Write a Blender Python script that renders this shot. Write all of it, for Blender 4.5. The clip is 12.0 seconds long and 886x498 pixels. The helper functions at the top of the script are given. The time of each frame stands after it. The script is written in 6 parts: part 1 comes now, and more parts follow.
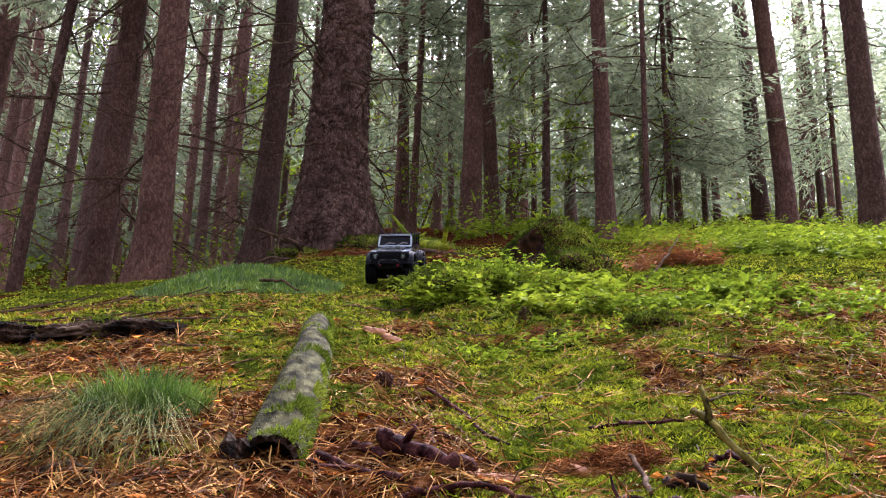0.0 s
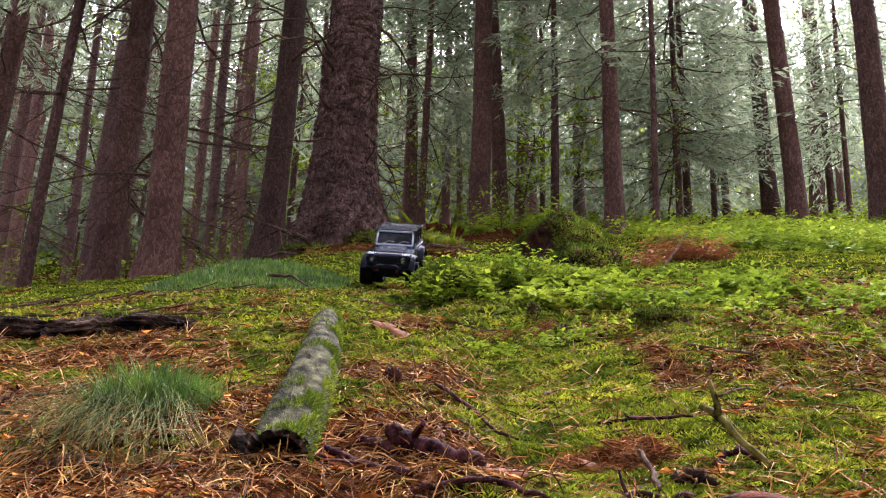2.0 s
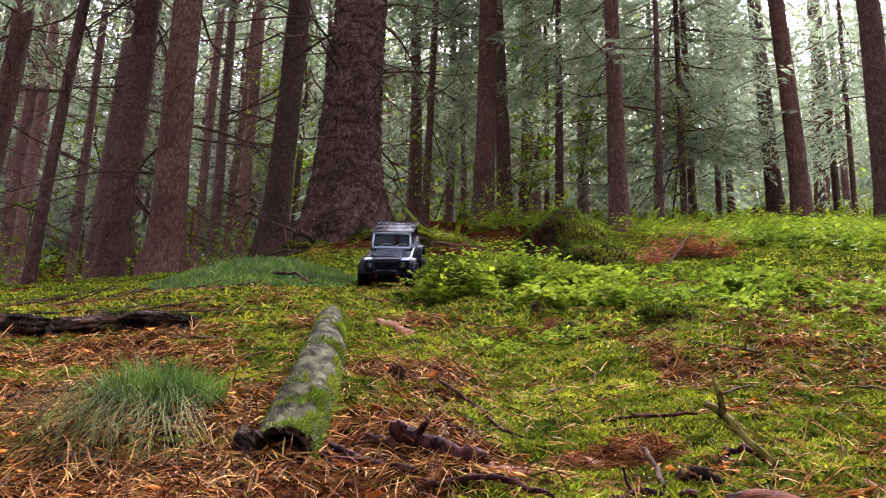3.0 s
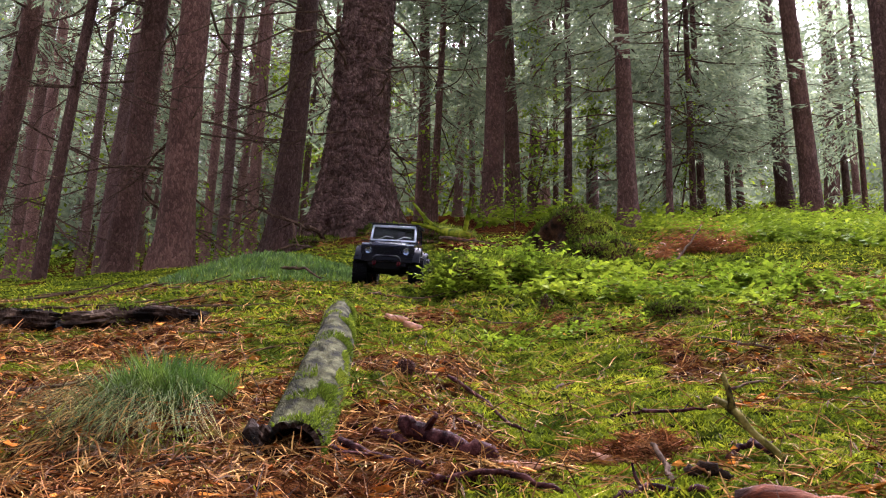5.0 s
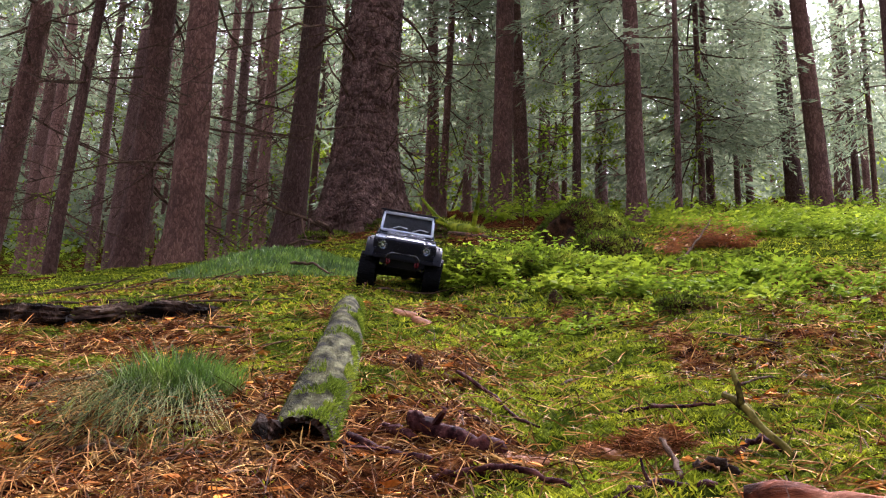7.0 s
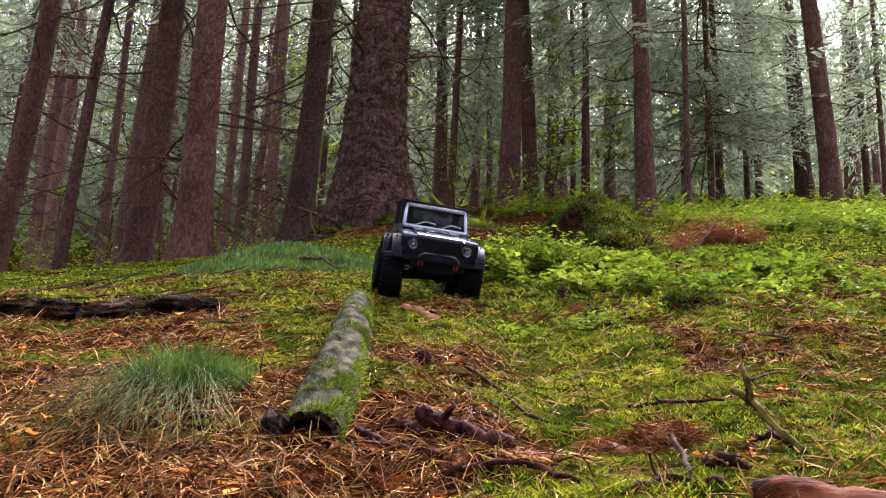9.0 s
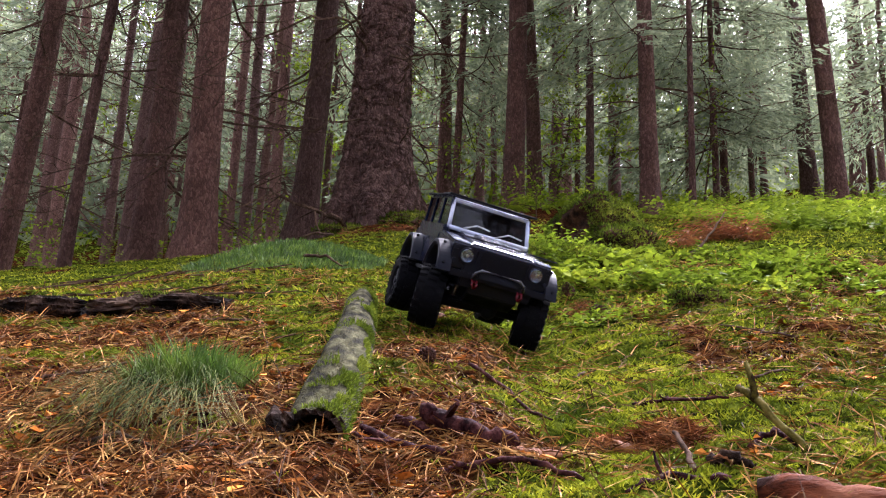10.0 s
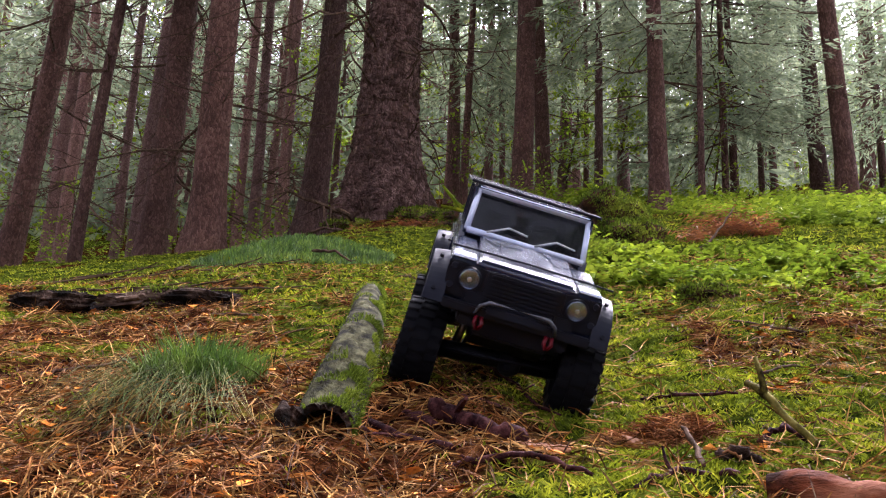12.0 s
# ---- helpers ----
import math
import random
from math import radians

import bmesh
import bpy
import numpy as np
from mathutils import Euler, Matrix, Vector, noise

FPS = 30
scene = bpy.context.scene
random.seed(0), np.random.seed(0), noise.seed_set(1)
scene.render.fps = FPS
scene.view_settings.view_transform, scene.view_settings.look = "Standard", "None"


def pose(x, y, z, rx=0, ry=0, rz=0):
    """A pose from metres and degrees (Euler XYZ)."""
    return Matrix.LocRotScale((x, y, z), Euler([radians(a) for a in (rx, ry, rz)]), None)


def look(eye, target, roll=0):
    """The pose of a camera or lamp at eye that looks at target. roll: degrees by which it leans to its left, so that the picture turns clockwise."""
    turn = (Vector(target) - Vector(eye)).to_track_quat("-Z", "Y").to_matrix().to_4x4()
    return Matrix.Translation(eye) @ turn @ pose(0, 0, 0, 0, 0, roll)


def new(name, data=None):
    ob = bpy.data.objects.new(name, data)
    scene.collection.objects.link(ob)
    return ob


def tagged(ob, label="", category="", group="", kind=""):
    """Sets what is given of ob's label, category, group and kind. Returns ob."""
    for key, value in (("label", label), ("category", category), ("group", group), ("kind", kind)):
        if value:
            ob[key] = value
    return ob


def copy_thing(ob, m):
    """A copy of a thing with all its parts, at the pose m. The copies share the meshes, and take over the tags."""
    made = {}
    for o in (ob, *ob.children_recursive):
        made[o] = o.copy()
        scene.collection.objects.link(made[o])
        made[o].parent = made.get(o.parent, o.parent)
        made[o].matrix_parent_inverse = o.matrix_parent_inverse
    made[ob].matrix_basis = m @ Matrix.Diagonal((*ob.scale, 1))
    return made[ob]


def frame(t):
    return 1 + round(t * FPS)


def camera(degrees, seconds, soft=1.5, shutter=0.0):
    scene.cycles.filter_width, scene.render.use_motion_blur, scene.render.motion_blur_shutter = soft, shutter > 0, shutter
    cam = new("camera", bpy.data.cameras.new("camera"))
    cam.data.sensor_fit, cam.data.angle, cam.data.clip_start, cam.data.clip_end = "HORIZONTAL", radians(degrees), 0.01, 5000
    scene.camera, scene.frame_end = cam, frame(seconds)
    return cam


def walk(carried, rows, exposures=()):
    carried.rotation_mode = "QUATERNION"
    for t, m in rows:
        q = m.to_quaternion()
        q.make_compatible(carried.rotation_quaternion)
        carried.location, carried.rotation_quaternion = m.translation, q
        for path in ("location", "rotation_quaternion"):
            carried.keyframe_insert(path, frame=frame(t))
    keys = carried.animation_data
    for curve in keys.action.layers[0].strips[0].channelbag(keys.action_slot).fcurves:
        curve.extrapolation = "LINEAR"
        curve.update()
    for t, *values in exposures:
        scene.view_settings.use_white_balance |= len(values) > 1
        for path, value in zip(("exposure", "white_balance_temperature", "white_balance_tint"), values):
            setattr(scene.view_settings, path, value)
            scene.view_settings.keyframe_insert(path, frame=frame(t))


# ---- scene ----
cam = camera(50, 12.0, soft=1.15, shutter=0.4)


def aim(yaw, pitch, roll):
    """The camera's pose on its low stand: yaw to the left, pitch up, roll."""
    return pose(0, 0, 0.27) @ pose(0, 0, 0, 0, 0, yaw) @ pose(0, 0, 0, 90 + pitch) @ pose(0, 0, 0, 0, 0, roll)


walk(cam, [
    (0.0, aim(-1.727, 18.202, 1.231)),
    (2.0, aim(-1.194, 17.896, 1.393)),
    (4.0, aim(-0.662, 17.587, 1.553)),
    (6.0, aim(-0.132, 17.278, 1.711)),
    (8.0, aim(0.396, 16.966, 1.867)),
    (10.0, aim(0.923, 16.654, 2.020)),
    (12.0, aim(1.447, 16.340, 2.172)),
], exposures=[(0.0, 2.96, 5880, 28), (12.0, 2.90, 5880, 28)])

# ---- sky and sun: a bright overcast day above the trees ----
SUN_UP, SUN_TURN = 50, 28
world = bpy.data.worlds.new("sky")
scene.world = world
world.use_nodes = True
wn = world.node_tree
wn.nodes.clear()
sky = wn.nodes.new("ShaderNodeTexSky")
sky.sky_type, sky.sun_disc = "NISHITA", False
sky.sun_elevation, sky.sun_rotation = radians(SUN_UP), radians(SUN_TURN)
sky.air_density, sky.dust_density, sky.ozone_density = 0.6, 6.0, 0.6
haze = wn.nodes.new("ShaderNodeHueSaturation")
haze.inputs["Saturation"].default_value = 0.25
wn.links.new(sky.outputs[0], haze.inputs["Color"])
back = wn.nodes.new("ShaderNodeBackground")
back.inputs["Strength"].default_value = 0.15
wout = wn.nodes.new("ShaderNodeOutputWorld")
wn.links.new(haze.outputs[0], back.inputs[0])
wn.links.new(back.outputs[0], wout.inputs[0])
sun = new("sun", bpy.data.lights.new("sun", "SUN"))
sun.data.energy, sun.data.angle, sun.data.color = 2.6, radians(22), (1.0, 0.97, 0.92)
sun_from = Vector((math.sin(radians(SUN_TURN)) * math.cos(radians(SUN_UP)), math.cos(radians(SUN_TURN)) * math.cos(radians(SUN_UP)), math.sin(radians(SUN_UP))))
sun.matrix_world = look(sun_from * 60, (0, 0, 0))


# ---- materials ----
def shader(name, rough=0.8, metal=0.0):
    m = bpy.data.materials.new(name)
    m.use_nodes = True
    b = m.node_tree.nodes["Principled BSDF"]
    b.inputs["Roughness"].default_value, b.inputs["Metallic"].default_value = rough, metal
    return m, m.node_tree.nodes, m.node_tree.links, b


def tex_noise(n, l, scale, detail=5.0, stretch=(1, 1, 1), rough=0.6):
    co, mp, t = n.new("ShaderNodeTexCoord"), n.new("ShaderNodeMapping"), n.new("ShaderNodeTexNoise")
    mp.inputs["Scale"].default_value = stretch
    t.inputs["Scale"].default_value, t.inputs["Detail"].default_value, t.inputs["Roughness"].default_value = scale, detail, rough
    l.new(co.outputs["Object"], mp.inputs[0])
    l.new(mp.outputs[0], t.inputs["Vector"])
    return t.outputs[0]


def ramp(n, l, fac, stops):
    r = n.new("ShaderNodeValToRGB")
    while len(r.color_ramp.elements) < len(stops):
        r.color_ramp.elements.new(0.5)
    for e, (p, c) in zip(r.color_ramp.elements, stops):
        e.position, e.color = p, (*c, 1)
    l.new(fac, r.inputs[0])
    return r.outputs[0]


def blend(n, l, kind, fac, a, b):
    x = n.new("ShaderNodeMix")
    x.data_type, x.blend_type = "RGBA", kind
    for sock, v in ((x.inputs[0], fac), (x.inputs[6], a), (x.inputs[7], b)):
        if isinstance(v, (int, float)):
            sock.default_value = v
        elif isinstance(v, tuple):
            sock.default_value = (*v, 1)
        else:
            l.new(v, sock)
    return x.outputs[2]


def mottled(name, stops, scale, fine=6.0, rough=0.8, bump=0.3, depth=0.01, stretch=(1, 1, 1), island=0.0, piece=0.0, metal=0.0, through_light=0.0, spec=0.5):
    """Two scales of noise in the colour, a bump, and a change of value from piece to piece."""
    m, n, l, b = shader(name, rough, metal)
    big = tex_noise(n, l, scale, 4, stretch)
    small = tex_noise(n, l, scale * fine, 6, stretch)
    col = ramp(n, l, big, stops)
    col = blend(n, l, "OVERLAY", 0.6, col, small)
    if island or piece:
        src = n.new("ShaderNodeNewGeometry").outputs["Random Per Island"] if island else n.new("ShaderNodeObjectInfo").outputs["Random"]
        k = island or piece
        col = blend(n, l, "MULTIPLY", 1.0, col, ramp(n, l, src, [(0, (1 - k,) * 3), (0.5, (1, 1, 1 - k / 2)), (1, (1 + k, 1 + k * 0.8, 1))]))
    l.new(col, b.inputs["Base Color"])
    b.inputs["Specular IOR Level"].default_value = spec
    if bump:
        bp = n.new("ShaderNodeBump")
        bp.inputs["Strength"].default_value, bp.inputs["Distance"].default_value = bump, depth
        l.new(small, bp.inputs["Height"])
        l.new(bp.outputs[0], b.inputs["Normal"])
    if through_light:
        tr, mx = n.new("ShaderNodeBsdfTranslucent"), n.new("ShaderNodeMixShader")
        l.new(col, tr.inputs[0])
        mx.inputs[0].default_value = through_light
        l.new(b.outputs[0], mx.inputs[1])
        l.new(tr.outputs[0], mx.inputs[2])
        l.new(mx.outputs[0], n["Material Output"].inputs[0])
    return m


def ground_material():
    """Brown needle litter and green moss, told apart by the ground's moss cover."""
    m, n, l, b = shader("forest_floor", 0.9)
    fine, mid, big = tex_noise(n, l, 220, 4), tex_noise(n, l, 38, 6), tex_noise(n, l, 5, 4)
    # near-black stops put the shade between needles and moss shoots into the colour
    litter = ramp(n, l, mid, [(0.38, (0.005, 0.002, 0.001)), (0.5, (0.034, 0.011, 0.004)), (0.66, (0.115, 0.045, 0.015))])
    moss = ramp(n, l, mid, [(0.38, (0.006, 0.009, 0.0015)), (0.5, (0.030, 0.042, 0.004)), (0.68, (0.10, 0.12, 0.012))])
    at = n.new("ShaderNodeAttribute")
    at.attribute_name = "moss"
    add = n.new("ShaderNodeMath")
    add.operation = "ADD"
    wob = n.new("ShaderNodeMath")
    wob.operation, wob.inputs[1].default_value, wob.inputs[2].default_value = "MULTIPLY_ADD", 0.9, -0.45
    l.new(mid, wob.inputs[0])
    l.new(at.outputs["Fac"], add.inputs[0])
    l.new(wob.outputs[0], add.inputs[1])
    mask = ramp(n, l, add.outputs[0], [(0.38, (0, 0, 0)), (0.62, (1, 1, 1))])
    col = blend(n, l, "MIX", mask, litter, moss)
    col = blend(n, l, "OVERLAY", 0.85, col, fine)
    col = blend(n, l, "SOFT_LIGHT", 0.6, col, big)
    l.new(col, b.inputs["Base Color"])
    bp = n.new("ShaderNodeBump")
    bp.inputs["Strength"].default_value, bp.inputs["Distance"].default_value = 0.8, 0.008
    l.new(fine, bp.inputs["Height"])
    l.new(bp.outputs[0], b.inputs["Normal"])
    b.inputs["Specular IOR Level"].default_value = 0.0
    return m


FLOOR = ground_material()


def bark_material(name, dark, mid, light, size, stretch=(1, 1, 0.45), fine=70):
    """Scaly plates: cells with dark cracks between them, stretched a little upward."""
    m, n, l, b = shader(name, 0.9)
    co, mp = n.new("ShaderNodeTexCoord"), n.new("ShaderNodeMapping")
    mp.inputs["Scale"].default_value = [size * s for s in stretch]
    warp = n.new("ShaderNodeTexNoise")
    warp.inputs["Scale"].default_value, warp.inputs["Detail"].default_value = 2.0, 2.0
    l.new(co.outputs["Object"], mp.inputs[0])
    l.new(mp.outputs[0], warp.inputs["Vector"])
    bent = blend(n, l, "LINEAR_LIGHT", 0.25, mp.outputs[0], warp.outputs["Color"])
    cell, edge = n.new("ShaderNodeTexVoronoi"), n.new("ShaderNodeTexVoronoi")
    edge.feature = "DISTANCE_TO_EDGE"
    l.new(bent, cell.inputs["Vector"])
    l.new(bent, edge.inputs["Vector"])
    plates = ramp(n, l, cell.outputs["Color"], [(0.1, dark), (0.5, mid), (0.9, light)])
    crack = ramp(n, l, edge.outputs["Distance"], [(0.0, (0.38, 0.35, 0.34)), (0.13, (1, 1, 1))])
    grain = tex_noise(n, l, fine, 4, stretch)
    blotch = tex_noise(n, l, 2.2, 4)
    col = blend(n, l, "MULTIPLY", 0.75, plates, crack)
    col = blend(n, l, "OVERLAY", 0.10, col, grain)
    col = blend(n, l, "SOFT_LIGHT", 0.8, col, blotch)
    rnd = n.new("ShaderNodeObjectInfo").outputs["Random"]
    col = blend(n, l, "MULTIPLY", 1.0, col, ramp(n, l, rnd, [(0, (0.7, 0.72, 0.75)), (1, (1.2, 1.12, 1.08))]))
    l.new(col, b.inputs["Base Color"])
    bp, bp2 = n.new("ShaderNodeBump"), n.new("ShaderNodeBump")
    bp.inputs["Strength"].default_value, bp.inputs["Distance"].default_value = 0.6, 0.4 / size
    bp2.inputs["Strength"].default_value, bp2.inputs["Distance"].default_value = 0.25, 0.3 / fine
    l.new(edge.outputs["Distance"], bp.inputs["Height"])
    l.new(grain, bp2.inputs["Height"])
    l.new(bp.outputs[0], bp2.inputs["Normal"])
    l.new(bp2.outputs[0], b.inputs["Normal"])
    b.inputs["Specular IOR Level"].default_value = 0.1
    return m


BARK = bark_material("spruce_bark", (0.070, 0.036, 0.027), (0.106, 0.056, 0.042), (0.148, 0.085, 0.066), 11)
OLD_BARK = bark_material("old_spruce_bark", (0.078, 0.042, 0.033), (0.132, 0.075, 0.059), (0.20, 0.124, 0.10), 8, (1, 1, 0.6))
# Paler spruce bark for far stems: haze put into the colour.
HAZED_BARK = bark_material("hazed_bark", (0.11, 0.060, 0.048), (0.158, 0.090, 0.073), (0.215, 0.130, 0.108), 14)
TWIG = mottled("dead_twig", [(0.35, (0.034, 0.020, 0.015)), (0.65, (0.100, 0.062, 0.048))], 30, 4, 0.9, 0.4, 0.004, island=0.3, spec=0.03)
# Needle green is lightened and greyed, so the wood's haze is in the colour.
HAZED_NEEDLE = mottled("hazed_needles", [(0.3, (0.125, 0.158, 0.100)), (0.55, (0.195, 0.232, 0.155)), (0.8, (0.27, 0.31, 0.21))], 1.3, 8, 0.75, 0.0, 0.01, island=0.25, through_light=0.6, spec=0.10)
LEAF = mottled("young_leaf", [(0.3, (0.075, 0.125, 0.010)), (0.55, (0.165, 0.232, 0.016)), (0.8, (0.28, 0.335, 0.032))], 2.5, 6, 0.7, 0.0, 0.01, island=0.45, through_light=0.45, spec=0.05)
MOSS = mottled("moss_shoots", [(0.36, (0.038, 0.060, 0.005)), (0.5, (0.140, 0.175, 0.010)), (0.66, (0.32, 0.335, 0.026))], 9, 6, 0.8, 0.0, 0.01, island=0.65, through_light=0.3, spec=0.06)
GRASS = mottled("grass_blade", [(0.38, (0.035, 0.060, 0.010)), (0.5, (0.085, 0.105, 0.026)), (0.64, (0.25, 0.22, 0.10))], 10, 5, 0.7, 0.0, 0.01, island=0.5, through_light=0.3, spec=0.1)
STRAW = mottled("dry_straw", [(0.38, (0.085, 0.028, 0.010)), (0.48, (0.16, 0.068, 0.028)), (0.62, (0.32, 0.185, 0.088))], 30, 4, 0.75, 0.0, 0.01, island=0.85, spec=0.06)
BRACKEN = mottled("dead_bracken", [(0.3, (0.14, 0.042, 0.016)), (0.7, (0.36, 0.14, 0.062))], 5, 6, 0.85, 0.0, 0.01, island=0.45, through_light=0.2)


# ---- the lie of the land ----
def smooth(a, b, x):
    t = np.clip((x - a) / (b - a), 0, 1)
    return t * t * (3 - 2 * t)


LATTICE = np.random.RandomState(7).rand(256, 256)


def waves(x, y, size):
    """Smooth random heights between 0 and 1 over patches of that size."""
    u, v = np.asarray(x, float) / size + 1000.3, np.asarray(y, float) / size + 1000.7
    i, j = np.floor(u).astype(int), np.floor(v).astype(int)
    a, b = u - i, v - j
    a, b = a * a * (3 - 2 * a), b * b * (3 - 2 * b)
    L = LATTICE
    return (L[i % 256, j % 256] * (1 - a) * (1 - b) + L[(i + 1) % 256, j % 256] * a * (1 - b)
            + L[i % 256, (j + 1) % 256] * (1 - a) * b + L[(i + 1) % 256, (j + 1) % 256] * a * b)


def hump(x, y, cx, cy, rx, ry):
    return np.exp(-((x - cx) / rx) ** 2 - ((y - cy) / ry) ** 2)


def slope(x, y):
    """The hillside without its small unevenness."""
    z = 0.366 * np.minimum(y, 46) + 0.05 * np.clip(x, -40, 40)
    z = z - 0.004 * np.maximum(y - 40, 0) ** 1.4
    z = z - 0.75 * smooth(4.2, 11, y) * smooth(0.6, 4.5, -x)
    z = z - 0.15 * smooth(0.55, 1.5, -x) * smooth(2.4, 4.0, y)
    z = z - 0.10 * hump(x, y, -0.12, 4.15, 0.45, 1.0)
    z = z - np.where(x > 0.03, 0.58, 0.06) * (x - 0.03) * np.exp(-((x - 0.03) / 0.2) ** 2) * smooth(0.8, 1.1, y) * (1 - smooth(1.9, 2.5, y))
    z = z - 0.020 * hump(x, y, 0.11, 2.0, 0.09, 0.16) - 0.045 * hump(x, y, -0.01, 2.72, 0.09, 0.20)
    z = z + 0.045 * hump(x, y, 0.20, 2.95, 0.24, 0.22) + 0.025 * hump(x, y, 0.50, 3.0, 0.3, 0.25)
    z = z + 0.05 * hump(x, y, -0.75, 4.0, 0.6, 0.5) + 0.036 * hump(x, y, -0.33, 1.10, 0.10, 0.08)
    return z


def ground_z(x, y):
    """The height of the forest floor."""
    near = 1 / (1 + (np.abs(y) / 14) ** 2)
    z = slope(x, y) + (waves(x, y, 0.9) - 0.5) * 0.05 * near
    z = z + (waves(x + 40, y, 0.23) - 0.5) * 0.030 * near + (waves(x, y + 70, 0.07) - 0.5) * 0.017 * near + (waves(x + 9, y + 70, 0.035) - 0.5) * 0.014 * near
    return z + (waves(x, y, 6.0) - 0.5) * 0.5 * smooth(12, 25, y)


def moss_cover(x, y):
    """0 where needles lie bare, 1 under thick moss."""
    c = 0.45 + (waves(x + 3, y, 0.35) - 0.5) * 0.75 + (waves(x, y + 5, 0.11) - 0.5) * 0.85
    c = c + 0.26 * smooth(0.02, 0.14, x) * smooth(0.95, 1.15, y) * (1 - smooth(2.5, 2.9, y)) * (1 - smooth(0.55, 0.8, x))
    c = c + 0.30 * smooth(1.75, 2.3, y) * (1 - smooth(6, 9, y))
    c = c - 0.06 * (1 - smooth(0.95, 1.1, y)) - 0.17 * smooth(0.0, 0.1, -x) * (1 - smooth(1.7, 2.0, y))
    c = c - 0.45 * hump(x, y, 0.0, 1.25, 0.09, 0.3) - 0.3 * hump(x, y, -0.12, 3.4, 0.2, 0.6)
    c = c + 0.5 * hump(x, y, -0.12, 1.75, 0.05, 0.5) + 0.35 * hump(x, y, 0.04, 2.0, 0.16, 0.3)
    c = c - 0.38 * hump(x, y, 0.41, 1.65, 0.04, 0.24) - 0.14 * smooth(0.5, 0.9, x) * (1 - smooth(2.6, 3.2, y))
    c = c - 0.40 * smooth(4.8, 6.5, y) * smooth(-1.4, -0.4, x) * (1 - smooth(1.0, 1.8, x)) - 0.4 * hump(x, y, 1.1, 2.9, 0.3, 0.5)
    return np.clip(c, 0, 1)


def mesh_from(name, verts, faces, material, smooth_shade=False):
    me = bpy.data.meshes.new(name)
    me.from_pydata([tuple(v) for v in verts], [], [tuple(f) for f in faces])
    me.materials.append(material)
    if smooth_shade:
        me.polygons.foreach_set("use_smooth", [True] * len(me.polygons))
    me.update()
    return me


def bulk(name, verts, faces, material, smooth_shade=False, second=None):
    """A mesh from big arrays of points and of equal-sided faces."""
    verts, faces = np.asarray(verts, np.float32), np.asarray(faces, np.int32)
    me = bpy.data.meshes.new(name)
    k = faces.shape[1]
    me.vertices.add(len(verts))
    me.vertices.foreach_set("co", verts.ravel())
    me.loops.add(faces.size)
    me.loops.foreach_set("vertex_index", faces.ravel())
    me.polygons.add(len(faces))
    me.polygons.foreach_set("loop_start", np.arange(0, faces.size, k, dtype=np.int32))
    if smooth_shade:
        me.polygons.foreach_set("use_smooth", np.ones(len(faces), bool))
    me.materials.append(material)
    if second:
        me.materials.append(second[0])
        me.polygons.foreach_set("material_index", (np.arange(len(faces)) >= second[1]).astype(np.int32))
    me.update(calc_edges=True)
    me.validate()
    return me


def part(name, bm, material, parent, label=""):
    """Links a bmesh (or a mesh) as one mesh object under a thing or a part."""
    if isinstance(bm, bmesh.types.BMesh):
        me = bpy.data.meshes.new(name)
        bm.to_mesh(me)
        bm.free()
        me.materials.append(material)
    else:
        me = bm
    ob = new(name, me)
    ob.parent = parent
    return tagged(ob, label)


def build_ground():
    ys = np.concatenate([np.linspace(-12, 0.3, 14, endpoint=False), np.linspace(0.3, 3.4, 230, endpoint=False), np.geomspace(3.4, 14, 150, endpoint=False), np.geomspace(14, 400, 60)])
    half = np.concatenate([np.linspace(0, 1.2, 95, endpoint=False), np.geomspace(1.2, 8, 75, endpoint=False), np.geomspace(8, 300, 40)])
    xs = np.concatenate([-half[:0:-1], half])
    X, Y = np.meshgrid(xs, ys)
    Z = ground_z(X, Y)
    v = np.stack([X, Y, Z], -1).reshape(-1, 3)
    w = len(xs)
    i = (np.arange(len(ys) - 1)[:, None] * w + np.arange(w - 1)[None]).ravel()
    me = bulk("ground", v, np.stack([i, i + 1, i + w + 1, i + w], 1), FLOOR, True)
    at = me.attributes.new("moss", "FLOAT", "POINT")
    at.data.foreach_set("value", moss_cover(X, Y).ravel().astype(np.float32))
    tagged(new("ground", me), "sloping forest floor of green moss and brown needle litter", "ground", kind="structure")


build_ground()


